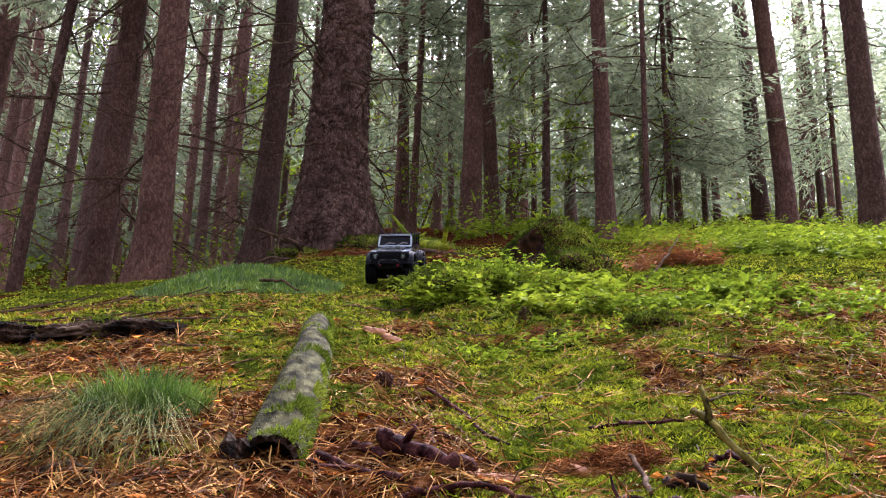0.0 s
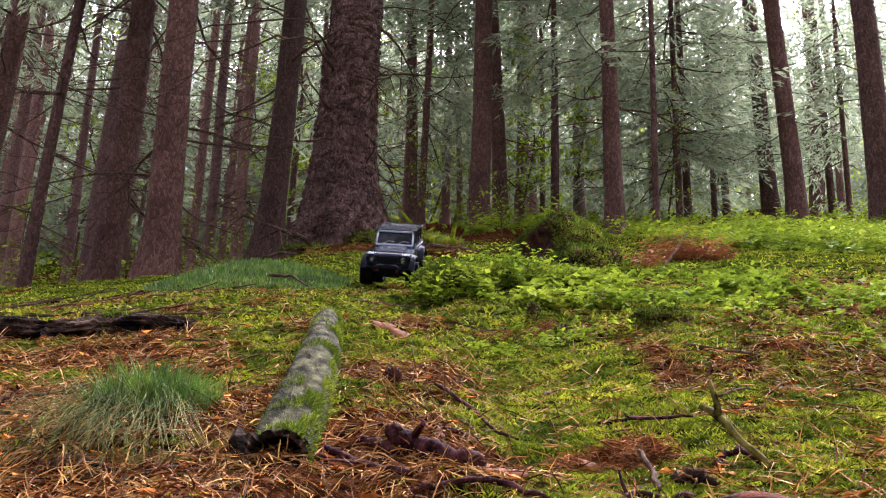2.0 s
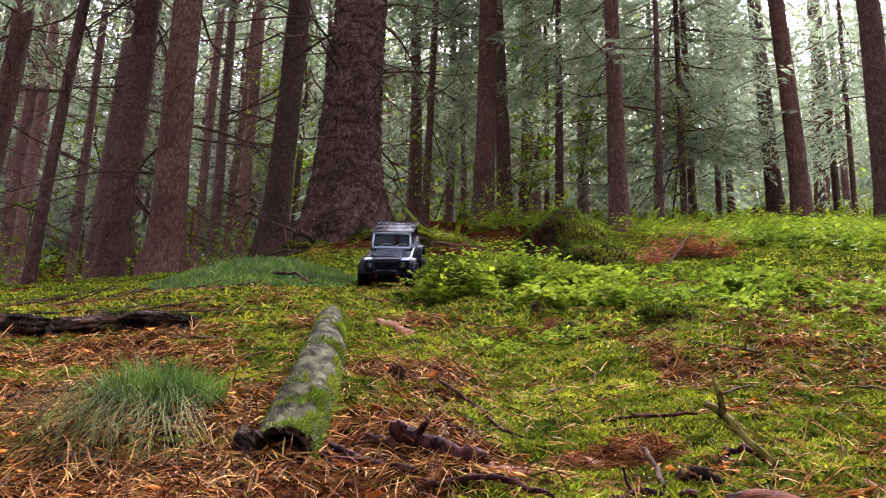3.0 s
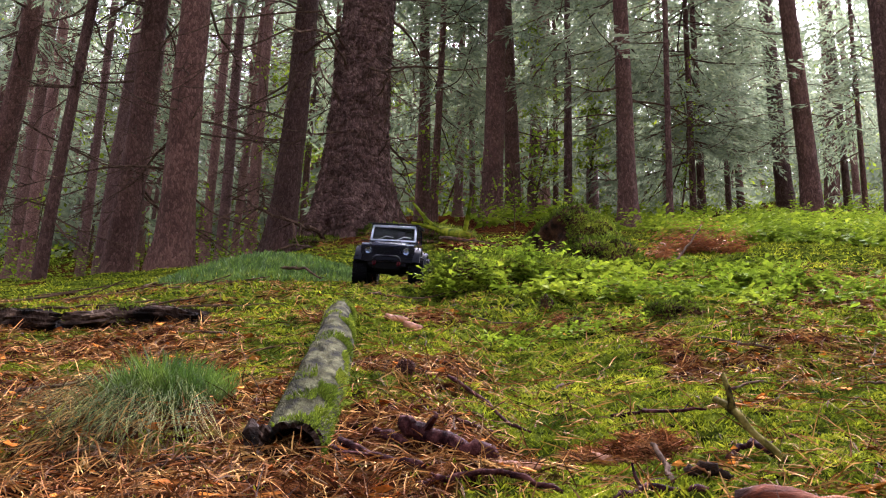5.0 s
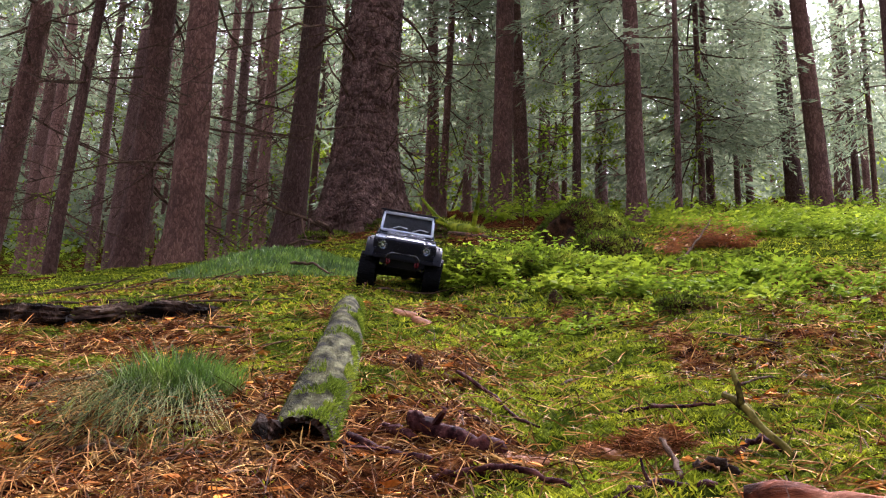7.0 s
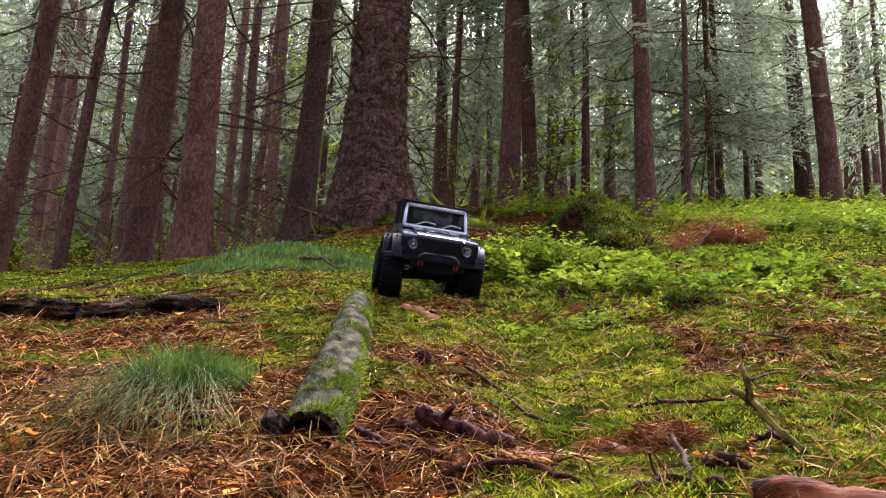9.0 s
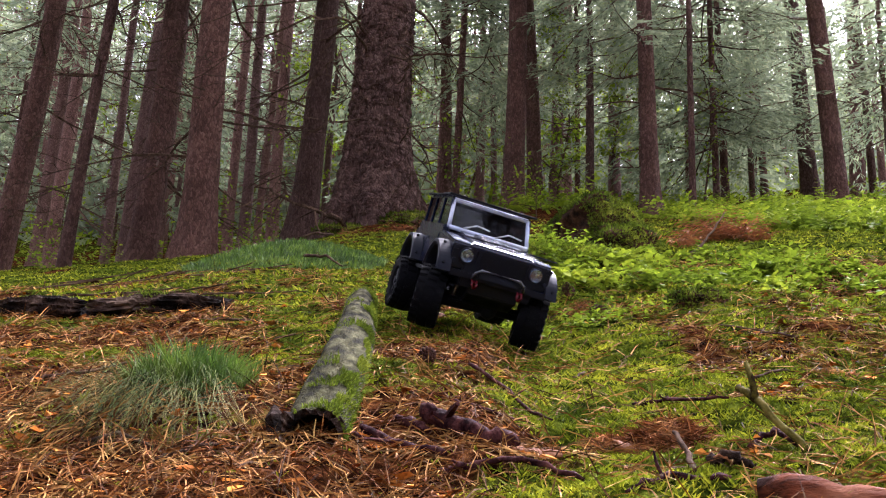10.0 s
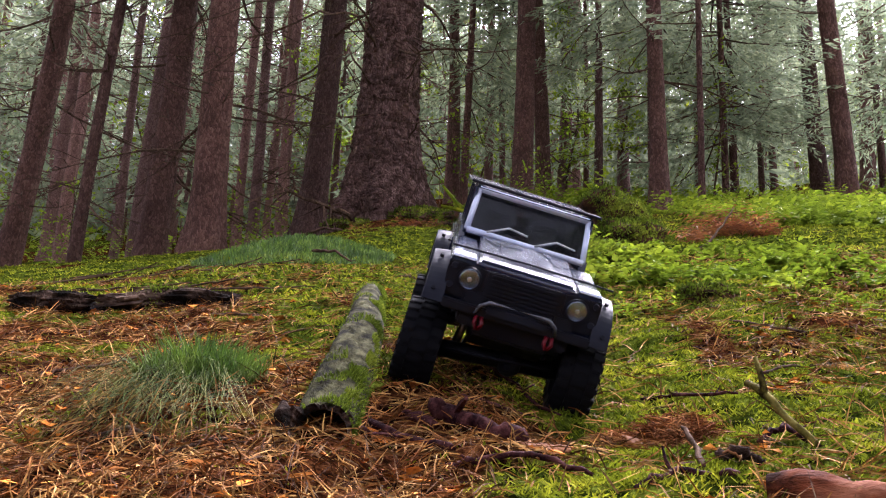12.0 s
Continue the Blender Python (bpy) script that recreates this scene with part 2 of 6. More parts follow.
# ---- trees ----
def tube(points, radii, sides=8, wobble=0.0, seed=0, cap=True):
    """Points and quads of a tapering limb along the points."""
    rs = np.random.RandomState(seed)
    P, R = np.asarray(points, float), np.asarray(radii, float)
    T = np.gradient(P, axis=0)
    T /= np.linalg.norm(T, axis=1)[:, None] + 1e-9
    ref = np.array([1.0, 0, 0]) if abs(T[0, 0]) < 0.8 else np.array([0, 1.0, 0])
    A = ref - T * (T @ ref)[:, None]
    A /= np.linalg.norm(A, axis=1)[:, None]
    B = np.cross(T, A)
    ang = np.linspace(0, 2 * math.pi, sides, endpoint=False)
    rad = R[:, None] * (1 + wobble * (rs.rand(len(P), sides) - 0.5))
    V = P[:, None] + rad[..., None] * (A[:, None] * np.cos(ang)[None, :, None] + B[:, None] * np.sin(ang)[None, :, None])
    V = V.reshape(-1, 3)
    F = []
    for k in range(len(P) - 1):
        for s in range(sides):
            a, b = k * sides + s, k * sides + (s + 1) % sides
            F.append((a, b, b + sides, a + sides))
    if cap:
        n0 = len(V)
        V = np.vstack([V, P[:1], P[-1:]])
        for s in range(sides):
            F.append((n0, (s + 1) % sides, s, s))
            e = (len(P) - 1) * sides
            F.append((n0 + 1, e + s, e + (s + 1) % sides, e + (s + 1) % sides))
    return V, F


def joined(pieces):
    V, F, n = [], [], 0
    for v, f in pieces:
        V.append(np.asarray(v, float))
        F += [tuple(i + n for i in q) for q in f]
        n += len(v)
    return np.vstack(V), F


def clean(faces):
    return [tuple(dict.fromkeys(f)) for f in faces]


def trunk_mesh(r, height, flare, lean, seed, sides=20, rings=46):
    """A tapering trunk with a root flare, buttresses and plates of bark."""
    rs = np.random.RandomState(seed)
    k = np.linspace(0, 1, rings) ** 1.7
    hs = -0.35 + k * (height + 0.35)
    ang = np.linspace(0, 2 * math.pi, sides, endpoint=False)
    ph = rs.rand(4) * 6.28
    V = []
    for h in hs:
        up = max(h, 0)
        rr = r * (1 - 0.75 * max(0, h) / height)
        butt = flare * r * math.exp(-up / (1.1 * r + 0.12))
        lobes = 1 + 0.45 * np.sin(4 * ang + ph[0]) + 0.35 * np.sin(7 * ang + ph[1])
        rad = rr + butt * np.clip(lobes, 0.15, 2) + r * 0.05 * np.sin(3 * ang + ph[2] + h * 0.7)
        rad = rad * (1 + (rs.rand(sides) - 0.5) * 0.07)
        bend = 0.25 * r * math.sin(h * 0.8 + ph[3])
        V.append(np.stack([np.cos(ang) * rad + h * math.tan(radians(lean)) + bend, np.sin(ang) * rad, np.full(sides, h)], 1))
    V = np.vstack(V)
    i = np.arange(rings - 1)[:, None] * sides
    s = np.arange(sides)[None]
    F = np.stack([i + s, i + (s + 1) % sides, i + sides + (s + 1) % sides, i + sides + s], -1).reshape(-1, 4)
    return V, F


def bough(rs, length, needle=1.0):
    """A drooping spruce bough along +x: its stem, side twigs and the tufts of needles along them."""
    n = 7
    s = np.linspace(0, 1, n)
    droop = rs.uniform(0.25, 0.6)
    pts = np.stack([s * length, 0.12 * length * np.sin(s * 3 + rs.rand() * 6) * s, length * (-droop * s + 0.62 * droop * s * s)], 1)
    d = np.repeat(np.arange(0.14 * length, length, 0.062 * needle), 2)
    side = np.tile([-1.0, 1.0], len(d) // 2)
    keep = rs.rand(len(d)) > 0.1
    d, side = d[keep] + rs.normal(0, 0.012, keep.sum()), side[keep]
    k = len(d)
    u = np.clip(d / length, 0, 1)
    base = np.stack([np.interp(u, s, pts[:, j]) for j in range(3)], 1)
    L = np.minimum(0.44 * length, 0.62) * (1.08 - 0.85 * u) * rs.uniform(0.55, 1.15, k)
    fork = np.radians(rs.uniform(32, 68, k))
    way = np.stack([np.cos(fork), side * np.sin(fork), rs.uniform(-0.55, -0.05, k)], 1)
    # tufts of needles, two by two along every twig
    step = 0.034 * needle
    per = max(2, int(math.ceil(L.max() / step)))
    at = (np.arange(per) + rs.rand(k, per) * 0.6) * step
    ok = at < L[:, None]
    ok[:, 0] = True
    i, j = np.nonzero(ok)
    q = at[i, j]
    p = base[i] + way[i] * q[:, None]
    p[:, 2] -= 0.5 * q * q / np.maximum(L[i], 0.05) * rs.uniform(0.4, 1.0, len(i))
    p, way2 = np.repeat(p, 2, 0), np.repeat(way[i], 2, 0)
    m = len(p)
    flat = np.cross(way2, [0, 0, 1.0])
    flat /= np.linalg.norm(flat, axis=1)[:, None]
    flat *= np.tile([-1.0, 1.0], m // 2)[:, None]
    out = way2 * rs.uniform(0.7, 1.2, (m, 1)) + flat * rs.uniform(0.1, 0.75, (m, 1)) + rs.normal(0, 0.16, (m, 3)) - [0, 0, 0.12]
    out /= np.linalg.norm(out, axis=1)[:, None]
    tuft = (0.074 * needle * rs.uniform(0.6, 1.3, m))[:, None]
    wide = np.cross(out, rs.normal(0, 0.7, (m, 3)) + [0, 0, 1.2])
    wide *= 0.0066 * needle * rs.uniform(0.6, 1.4, (m, 1)) / (np.linalg.norm(wide, axis=1)[:, None] + 1e-6)
    V = np.stack([p, p + out * tuft * 0.5 + wide, p + out * tuft, p + out * tuft * 0.5 - wide], 1).reshape(-1, 3)
    return V, np.arange(4 * m).reshape(-1, 4), pts


def crown_mesh(name, seed, low, high, reach, count, lean, needle=1.0, top=None):
    """Whorls of boughs round a stem between two heights, as one mesh of needles and of twig wood."""
    rs = np.random.RandomState(seed)
    V, F, SV, SF, n, sn = [], [], [], [], 0, 0
    for k in range(count):
        h = low + (high - low) * (k + rs.rand()) / count
        a = rs.rand() * 6.28
        L = reach * (0.55 + 0.6 * rs.rand())
        if top:
            L *= max(0.12, 1 - (h - low) / (top - low))
        v, f, pts = bough(rs, max(L, 0.35), needle)
        c, s = math.cos(a), math.sin(a)
        R = np.array([[c, -s, 0], [s, c, 0], [0, 0, 1]])
        V.append(v @ R.T + [0, 0, h])
        F.append(f + n)
        n += len(v)
        sv, sf = tube(pts @ R.T + [0, 0, h], np.linspace(0.010, 0.002, len(pts)) * (0.6 + L / 3), 4, cap=False)
        SV.append(sv)
        SF.append(np.array(sf) + sn)
        sn += len(sv)
    V, F, SV, SF = np.vstack(V), np.vstack(F), np.vstack(SV), np.vstack(SF)
    first = len(F)
    A = np.vstack([V, SV])
    A[:, 0] += A[:, 2] * math.tan(radians(lean))
    return bulk(name, A, np.vstack([F, SF + n]), HAZED_NEEDLE, False, (TWIG, first))


def bare_branch(rs, length, r):
    """A dead limb along +x with a few side twigs."""
    n = 9
    s = np.linspace(0, 1, n)
    sag, kink = rs.uniform(-0.45, 0.05), rs.uniform(-0.25, 0.25)
    pts = np.stack([s * length, kink * length * s * s + 0.02 * length * np.sin(s * 9 + rs.rand() * 6), length * (sag * s + 0.18 * s * s * (1 if sag < -0.2 else -1))], 1)
    out = [tube(pts, r * (1 - 0.85 * s), 5, cap=False)]
    for k in range(rs.randint(4, 11)):
        u = rs.uniform(0.2, 0.95)
        b = np.array([np.interp(u, s, pts[:, j]) for j in range(3)])
        d = np.array([rs.uniform(0.2, 1), rs.choice([-1, 1]) * rs.uniform(0.4, 1), rs.uniform(-0.7, 0.2)])
        L = length * (1.05 - u) * rs.uniform(0.2, 0.5) + 0.06
        q = np.stack([b, b + d * L * 0.5 + rs.uniform(-0.02, 0.02, 3), b + d * L + [0, 0, -0.1 * L]])
        out.append(tube(q, [r * 0.4, r * 0.28, r * 0.1], 4, cap=False))
    return joined(out)


def branches_mesh(seed, low, high, count, length, r):
    rs = np.random.RandomState(seed)
    out = []
    for k in range(count):
        h, a = rs.uniform(low, high), rs.uniform(0, 6.28)
        v, f = bare_branch(rs, length * rs.uniform(0.35, 1.1), r * rs.uniform(0.6, 1.2))
        c, s = math.cos(a), math.sin(a)
        out.append((v @ np.array([[c, -s, 0], [s, c, 0], [0, 0, 1]]).T + [0, 0, h], f))
    return joined(out)


def branch_pool():
    """A dozen dead limbs, of one metre, that the trees share."""
    rs = np.random.RandomState(3)
    return [mesh_from("dead_branch", v, clean(f), TWIG) for v, f in (bare_branch(rs, 1.0, 0.012) for k in range(12))]


DEAD_LIMB_MESHES = branch_pool()


def spruce(x, y, r, lean, label, height=15.0, flare=0.35, seed=1, dead=24, reach=1.1, crown=(), bark=None, sides=20, far=False, needle=1.7):
    """One spruce at (x, y) on the slope; crown: low, high, reach and count of green boughs."""
    rs = np.random.RandomState(seed)
    tree = tagged(new("spruce_tree"), label, "tree", "trees of the wood")
    tree.location = (x, y, float(slope(x, y)))
    v, f = trunk_mesh(r, height, flare, lean, seed, sides, 22 if far else 46)
    part("trunk", bulk("trunk", v, f, bark or BARK, True), None, tree)
    tilt = math.tan(radians(lean))
    if far and dead:
        v, f = branches_mesh(seed + 1, 0.9, 8.5, dead, reach, 0.008 + 0.05 * r)
        v[:, 0] += v[:, 2] * tilt
        tagged(part("dead_twigs", mesh_from("dead_twigs", v, clean(f), TWIG), None, tree, "bare grey-brown dead twigs"), kind="stuff")
    elif dead:
        for k in range(dead):
            h, a, L = rs.uniform(0.8, 6.2), rs.uniform(0, 360), reach * rs.uniform(0.35, 1.15)
            limb = part("dead_branch", DEAD_LIMB_MESHES[rs.randint(len(DEAD_LIMB_MESHES))], None, tree)
            limb.matrix_basis = pose(h * tilt, 0, h, rs.uniform(-30, 30), rs.uniform(-12, 22), a) @ Matrix.Translation((r * 0.7, 0, 0)) @ Matrix.Diagonal((L, L, L, 1))
    if crown:
        low, high, span, count = crown
        part("crown", crown_mesh("crown", seed + 2, low, high, span, count, lean, needle), None, tree, "drooping green spruce boughs")
    return tree


def bark_flakes(tree, r, height, flare, lean, seed, sides, count, size, top, bark):
    """Lifting scales of bark over the lower trunk, each a small wedge with its lower edge proud."""
    rs = np.random.RandomState(seed + 500)
    V, F = trunk_mesh(r, height, flare, lean, seed, sides)
    C = V[F].mean(1)
    N = np.cross(V[F[:, 1]] - V[F[:, 0]], V[F[:, 3]] - V[F[:, 0]])
    area = np.linalg.norm(N, axis=1)
    N /= area[:, None]
    w = area * ((C[:, 2] > -0.1) & (C[:, 2] < top))
    pick = rs.choice(len(F), count, p=w / w.sum())
    a, b = rs.rand(count, 1), rs.rand(count, 1)
    Q = V[F[pick]]
    c = (Q[:, 0] * (1 - a) + Q[:, 1] * a) * (1 - b) + (Q[:, 3] * (1 - a) + Q[:, 2] * a) * b
    n = N[pick]
    across = np.cross([0, 0, 1.0], n)
    across /= np.linalg.norm(across, axis=1)[:, None]
    down = np.cross(across, n)
    down *= np.where(down[:, 2:] > 0, -1, 1)
    wide, tall = size * rs.uniform(0.5, 1.3, (count, 1)), size * rs.uniform(0.4, 1.1, (count, 1))
    lift = n * size * rs.uniform(0.04, 0.10, (count, 1))
    skew = down * size * rs.uniform(-0.3, 0.3, (count, 1))
    t0, t1 = c - across * wide * 0.35 - n * 0.004, c + across * wide * 0.35 - n * 0.004
    b0, b1 = c - across * wide * 0.5 + down * tall, c + across * wide * 0.5 + down * tall + skew
    P = np.stack([t0, t1, b0 + lift, b1 + lift, b0 - n * 0.004, b1 - n * 0.004], 1).reshape(-1, 3)
    o = np.arange(count)[:, None] * 6
    T = np.concatenate([o + [0, 2, 3], o + [0, 3, 1], o + [2, 4, 5], o + [2, 5, 3], o + [0, 4, 2], o + [1, 3, 5]])
    tagged(part("bark_scales", bulk("bark_scales", P, T, bark), None, tree, "lifting scales of bark"), kind="stuff")


OLD = "tall spruce with rough red-brown bark and dead lower twigs"
old_spruce = spruce(-0.72, 8.55, 0.285, -1.2, "massive old spruce with scaly bark and mossy flared roots", 17, 0.62, 11, 26, 1.5, (6.5, 11, 2.2, 18), bark=OLD_BARK, sides=64, needle=2.5)
spruce(-3.75, 8.69, 0.064, 2.1, "slender dark spruce stem with many dead twigs", 13, 0.3, 12, 40, 1.0, (3.6, 8.5, 1.7, 26), needle=2.0)
spruce(-5.38, 10.61, 0.147, 2.9, OLD, 16, 0.3, 13, 40, 1.3, (3.6, 8.5, 1.7, 26), needle=2.0)
spruce(-3.20, 9.16, 0.147, 0.6, OLD, 16, 0.35, 14, 46, 1.3, (3.6, 8.5, 1.7, 26), needle=2.0)
spruce(-2.39, 8.17, 0.157, 0.2, OLD, 16, 0.45, 15, 30, 1.3, (3.6, 8.5, 1.7, 26), needle=2.0)
spruce(-1.75, 9.99, 0.150, 1.9, OLD, 16, 0.4, 16, 34, 1.3, (3.6, 8.5, 1.7, 26), needle=2.0)
spruce(-0.27, 15.14, 0.105, -1.0, OLD, 15, 0.3, 17, 16, 1.0, (2.5, 9, 1.6, 26))
spruce(0.64, 11.35, 0.136, 1.6, OLD, 16, 0.4, 18, 20, 1.2, (3.4, 9, 1.7, 22))
spruce(1.06, 12.86, 0.113, -1.6, OLD, 15, 0.3, 19, 20, 1.1, (2.6, 9, 1.7, 24))
spruce(1.92, 13.18, 0.050, 0.0, "slender dark spruce stem among the others", 12, 0.3, 20, 16, 0.9, (2.2, 8, 1.5, 30))
spruce(2.11, 16.01, 0.051, 0.0, "slender dark spruce stem among the others", 12, 0.3, 21, 12, 0.9, (2.2, 9, 1.6, 26))
spruce(1.955, 9.08, 0.090, -1.1, "straight dark spruce with dead twigs", 14, 0.45, 22, 30, 1.0, (1.6, 6, 1.2, 16))
spruce(2.11, 8.15, 0.031, 1.5, "thin black spruce pole with dead twigs", 9, 0.3, 23, 30, 0.6, (3.4, 8.5, 1.0, 24), needle=1.3)
spruce(3.24, 11.34, 0.045, 1.0, "young spruce with dense drooping dark boughs", 9, 0.3, 24, 6, 0.8, (0.8, 7.5, 2.1, 76), needle=1.4)
spruce(4.22, 10.08, 0.112, -0.9, "straight spruce with pale reddish bark", 16, 0.35, 25, 16, 0.9, (3.6, 8.5, 1.7, 26), needle=2.0)
spruce(5.21, 13.20, 0.125, -2.2, OLD, 16, 0.3, 26, 14, 1.0, (2.6, 4.4, 1.4, 9))
# Unseen spruces beside the view, added to keep sky light off the slope.
SHADE_SPRUCE = "unseen tall spruce added to shade the slope"
for x, y, s in ((-2.7, 2.6, 301), (2.9, 2.2, 302), (-3.2, 5.0, 303), (3.9, 4.6, 304), (-2.4, 0.0, 307), (2.3, -0.4, 308), (-1.9, 1.3, 309)):
    spruce(x, y, 0.15, 0, SHADE_SPRUCE, 16, 0.35, s, 8, 1.0, (5.0, 14, 2.6, 22), needle=4.5)
spruce(3.99, 7.60, 0.115, -0.1, "straight spruce with pale reddish bark", 15, 0.35, 27, 14, 0.9, (3.6, 8.5, 1.7, 26), needle=2.0)
spruce(5.45, 11.33, 0.036, 2.0, "young spruce with a thin dark stem", 9, 0.3, 28, 16, 0.8, (1.4, 3.6, 1.3, 24))
spruce(7.56, 16.93, 0.134, 2.0, OLD, 16, 0.3, 29, 14, 1.0, (2.4, 5.5, 1.7, 14))

bark_flakes(old_spruce, 0.285, 17, 0.62, -1.2, 11, 64, 4200, 0.085, 6.0, OLD_BARK)

YOUNG = "young spruce with grey-green drooping boughs"
spruce(-0.05, 13.4, 0.06, 0.5, YOUNG, 11, 0.3, 201, 8, 0.8, (1.5, 9, 1.9, 41), needle=1.7)
spruce(0.95, 14.6, 0.06, -0.5, YOUNG, 11, 0.3, 202, 8, 0.8, (2.0, 9.5, 1.9, 41), needle=1.7)
spruce(2.55, 12.4, 0.05, 0.6, YOUNG, 10, 0.3, 203, 10, 0.8, (1.9, 8, 1.7, 36), needle=1.7)
spruce(3.85, 13.0, 0.06, 0.4, YOUNG, 7, 0.3, 204, 10, 0.8, (1.0, 4.4, 1.9, 24), needle=1.7)
spruce(6.30, 13.6, 0.06, 0.0, YOUNG, 7, 0.3, 205, 10, 0.8, (1.0, 2.9, 1.9, 15), needle=1.7)
spruce(5.60, 16.4, 0.07, 0.0, YOUNG, 8, 0.3, 206, 8, 0.8, (1.0, 3.5, 2.2, 18), needle=1.9)
spruce(7.40, 12.2, 0.06, 0.0, YOUNG, 7, 0.3, 207, 10, 0.8, (1.0, 2.7, 1.9, 14), needle=1.7)
spruce(3.75, 14.6, 0.06, 0.0, YOUNG, 9, 0.3, 212, 8, 0.8, (0.5, 6.0, 1.9, 41), needle=2.0)
spruce(4.75, 15.9, 0.06, 0.0, YOUNG, 9, 0.3, 213, 8, 0.8, (0.5, 4.2, 1.9, 23), needle=2.0)
spruce(1.60, 10.9, 0.045, 0.0, YOUNG, 9, 0.3, 208, 12, 0.7, (2.6, 7.5, 1.4, 18), needle=1.6)
spruce(-2.6, 17.5, 0.07, 0.0, YOUNG, 12, 0.3, 209, 12, 0.9, (2.6, 11, 2.0, 34), needle=1.9)
spruce(-5.2, 18.5, 0.07, 0.0, YOUNG, 12, 0.3, 210, 12, 0.9, (2.0, 11, 2.0, 34), needle=1.9)
spruce(-8.6, 17.0, 0.07, 0.0, YOUNG, 12, 0.3, 211, 12, 0.9, (1.6, 11, 2.0, 34), needle=1.9)


def long_limb(tree, points, r):
    """A long dead limb of a tree, given by world points, with hanging twigs."""
    rs = np.random.RandomState(int(r * 10000) + len(points))
    P = np.array(points) - np.array(tree.location)
    s, t = np.linspace(0, 1, len(P)), np.linspace(0, 1, 16)
    Q = np.stack([np.interp(t, s, P[:, j]) for j in range(3)], 1)
    Q[1:-1] += rs.normal(0, 0.012, Q[1:-1].shape)
    out = [tube(Q, r * (1 - 0.8 * t), 6, cap=False)]
    for k in range(16):
        b = Q[rs.randint(2, 16)]
        d = np.array([rs.normal(0, 0.5), rs.normal(0, 0.5), rs.uniform(-1, 0.3)]) * rs.uniform(0.15, 0.6)
        out.append(tube(np.stack([b, b + d * 0.5 + rs.normal(0, 0.02, 3), b + d]), [r * 0.35, r * 0.25, r * 0.1], 4, cap=False))
    v, f = joined(out)
    part("dead_branch", mesh_from("dead_branch", v, clean(f), TWIG), None, tree)


def wood():
    """The crowd of trees up the hill and round about, in a few builds that repeat."""
    kinds = []
    for k in range(7):
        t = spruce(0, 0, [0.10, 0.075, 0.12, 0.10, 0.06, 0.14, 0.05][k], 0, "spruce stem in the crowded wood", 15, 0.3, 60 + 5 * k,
                   10 if k < 2 else 5, 1.2, ((6, 10, 1.6, 14), (5, 9.5, 1.5, 14), (3.5, 10, 1.8, 26), (2.2, 9.5, 1.8, 30), (1.2, 8, 1.6, 34), (4.5, 11, 2.1, 26), (0.7, 7, 1.4, 36))[k], HAZED_BARK, 12, True, 4.2)
        kinds.append(t)
    placed = [(-4.57, 12.53, 0), (-5.60, 14.46, 1), (-3.38, 13.40, 1), (-3.64, 15.30, 0), (-3.81, 17.19, 1), (-2.92, 14.33, 0), (-6.02, 13.52, 0),
              (-7.16, 15.46, 2), (0.43, 18.92, 3), (0.65, 17.03, 4), (2.01, 18.87, 4), (2.50, 20.76, 3), (4.94, 15.10, 6), (-1.97, 16.13, 4), (3.10, 17.94, 2)]
    rs = np.random.RandomState(5)
    spots = [(x, y) for x, y, _ in placed] + [(-2.7, 2.6), (2.9, 2.2), (-3.2, 5.0), (3.9, 4.6), (-1.3, -2.4), (1.5, -2.0), (-2.4, 0.0), (2.3, -0.4)]
    tries = 0
    while len(placed) < 120 and tries < 6000:
        tries += 1
        y = rs.uniform(15, 46)
        x = rs.uniform(-0.62, 0.62) * (y + 3)
        if all((x - a) ** 2 + (y - b) ** 2 > 1.5 ** 2 for a, b in spots):
            spots.append((x, y))
            if x > 0.20 * y and y > 16 and rs.rand() < 0.65:
                continue
            green = 0.5 if x < -1 else 0.85
            placed.append((x, y, rs.choice([2, 3, 4, 4, 5, 6, 6]) if rs.rand() < green else rs.randint(0, 2)))
    # unseen trees close round the slope's sides and downhill, added to hold back light
    while len(placed) < 170 and tries < 16000:
        tries += 1
        x, y = rs.uniform(-17, 17), rs.uniform(-16, 14)
        if (abs(x) > 0.62 * (y + 3) + 1.0 or y < -2.0) and not (abs(x) < 2.6 and -12 < y < -1) and x * x + y * y > 3.4 ** 2 and all((x - a) ** 2 + (y - b) ** 2 > 1.7 ** 2 for a, b in spots):
            spots.append((x, y))
            placed.append((x, y, rs.choice([2, 3, 5, 0])))
    used = set()
    for x, y, k in placed:
        m = pose(x, y, float(slope(x, y)), 0, rs.uniform(-1.5, 1.5), rs.uniform(0, 360))
        if k in used:
            copy_thing(kinds[k], m)
        else:
            used.add(k)
            kinds[k].matrix_basis = m


wood()


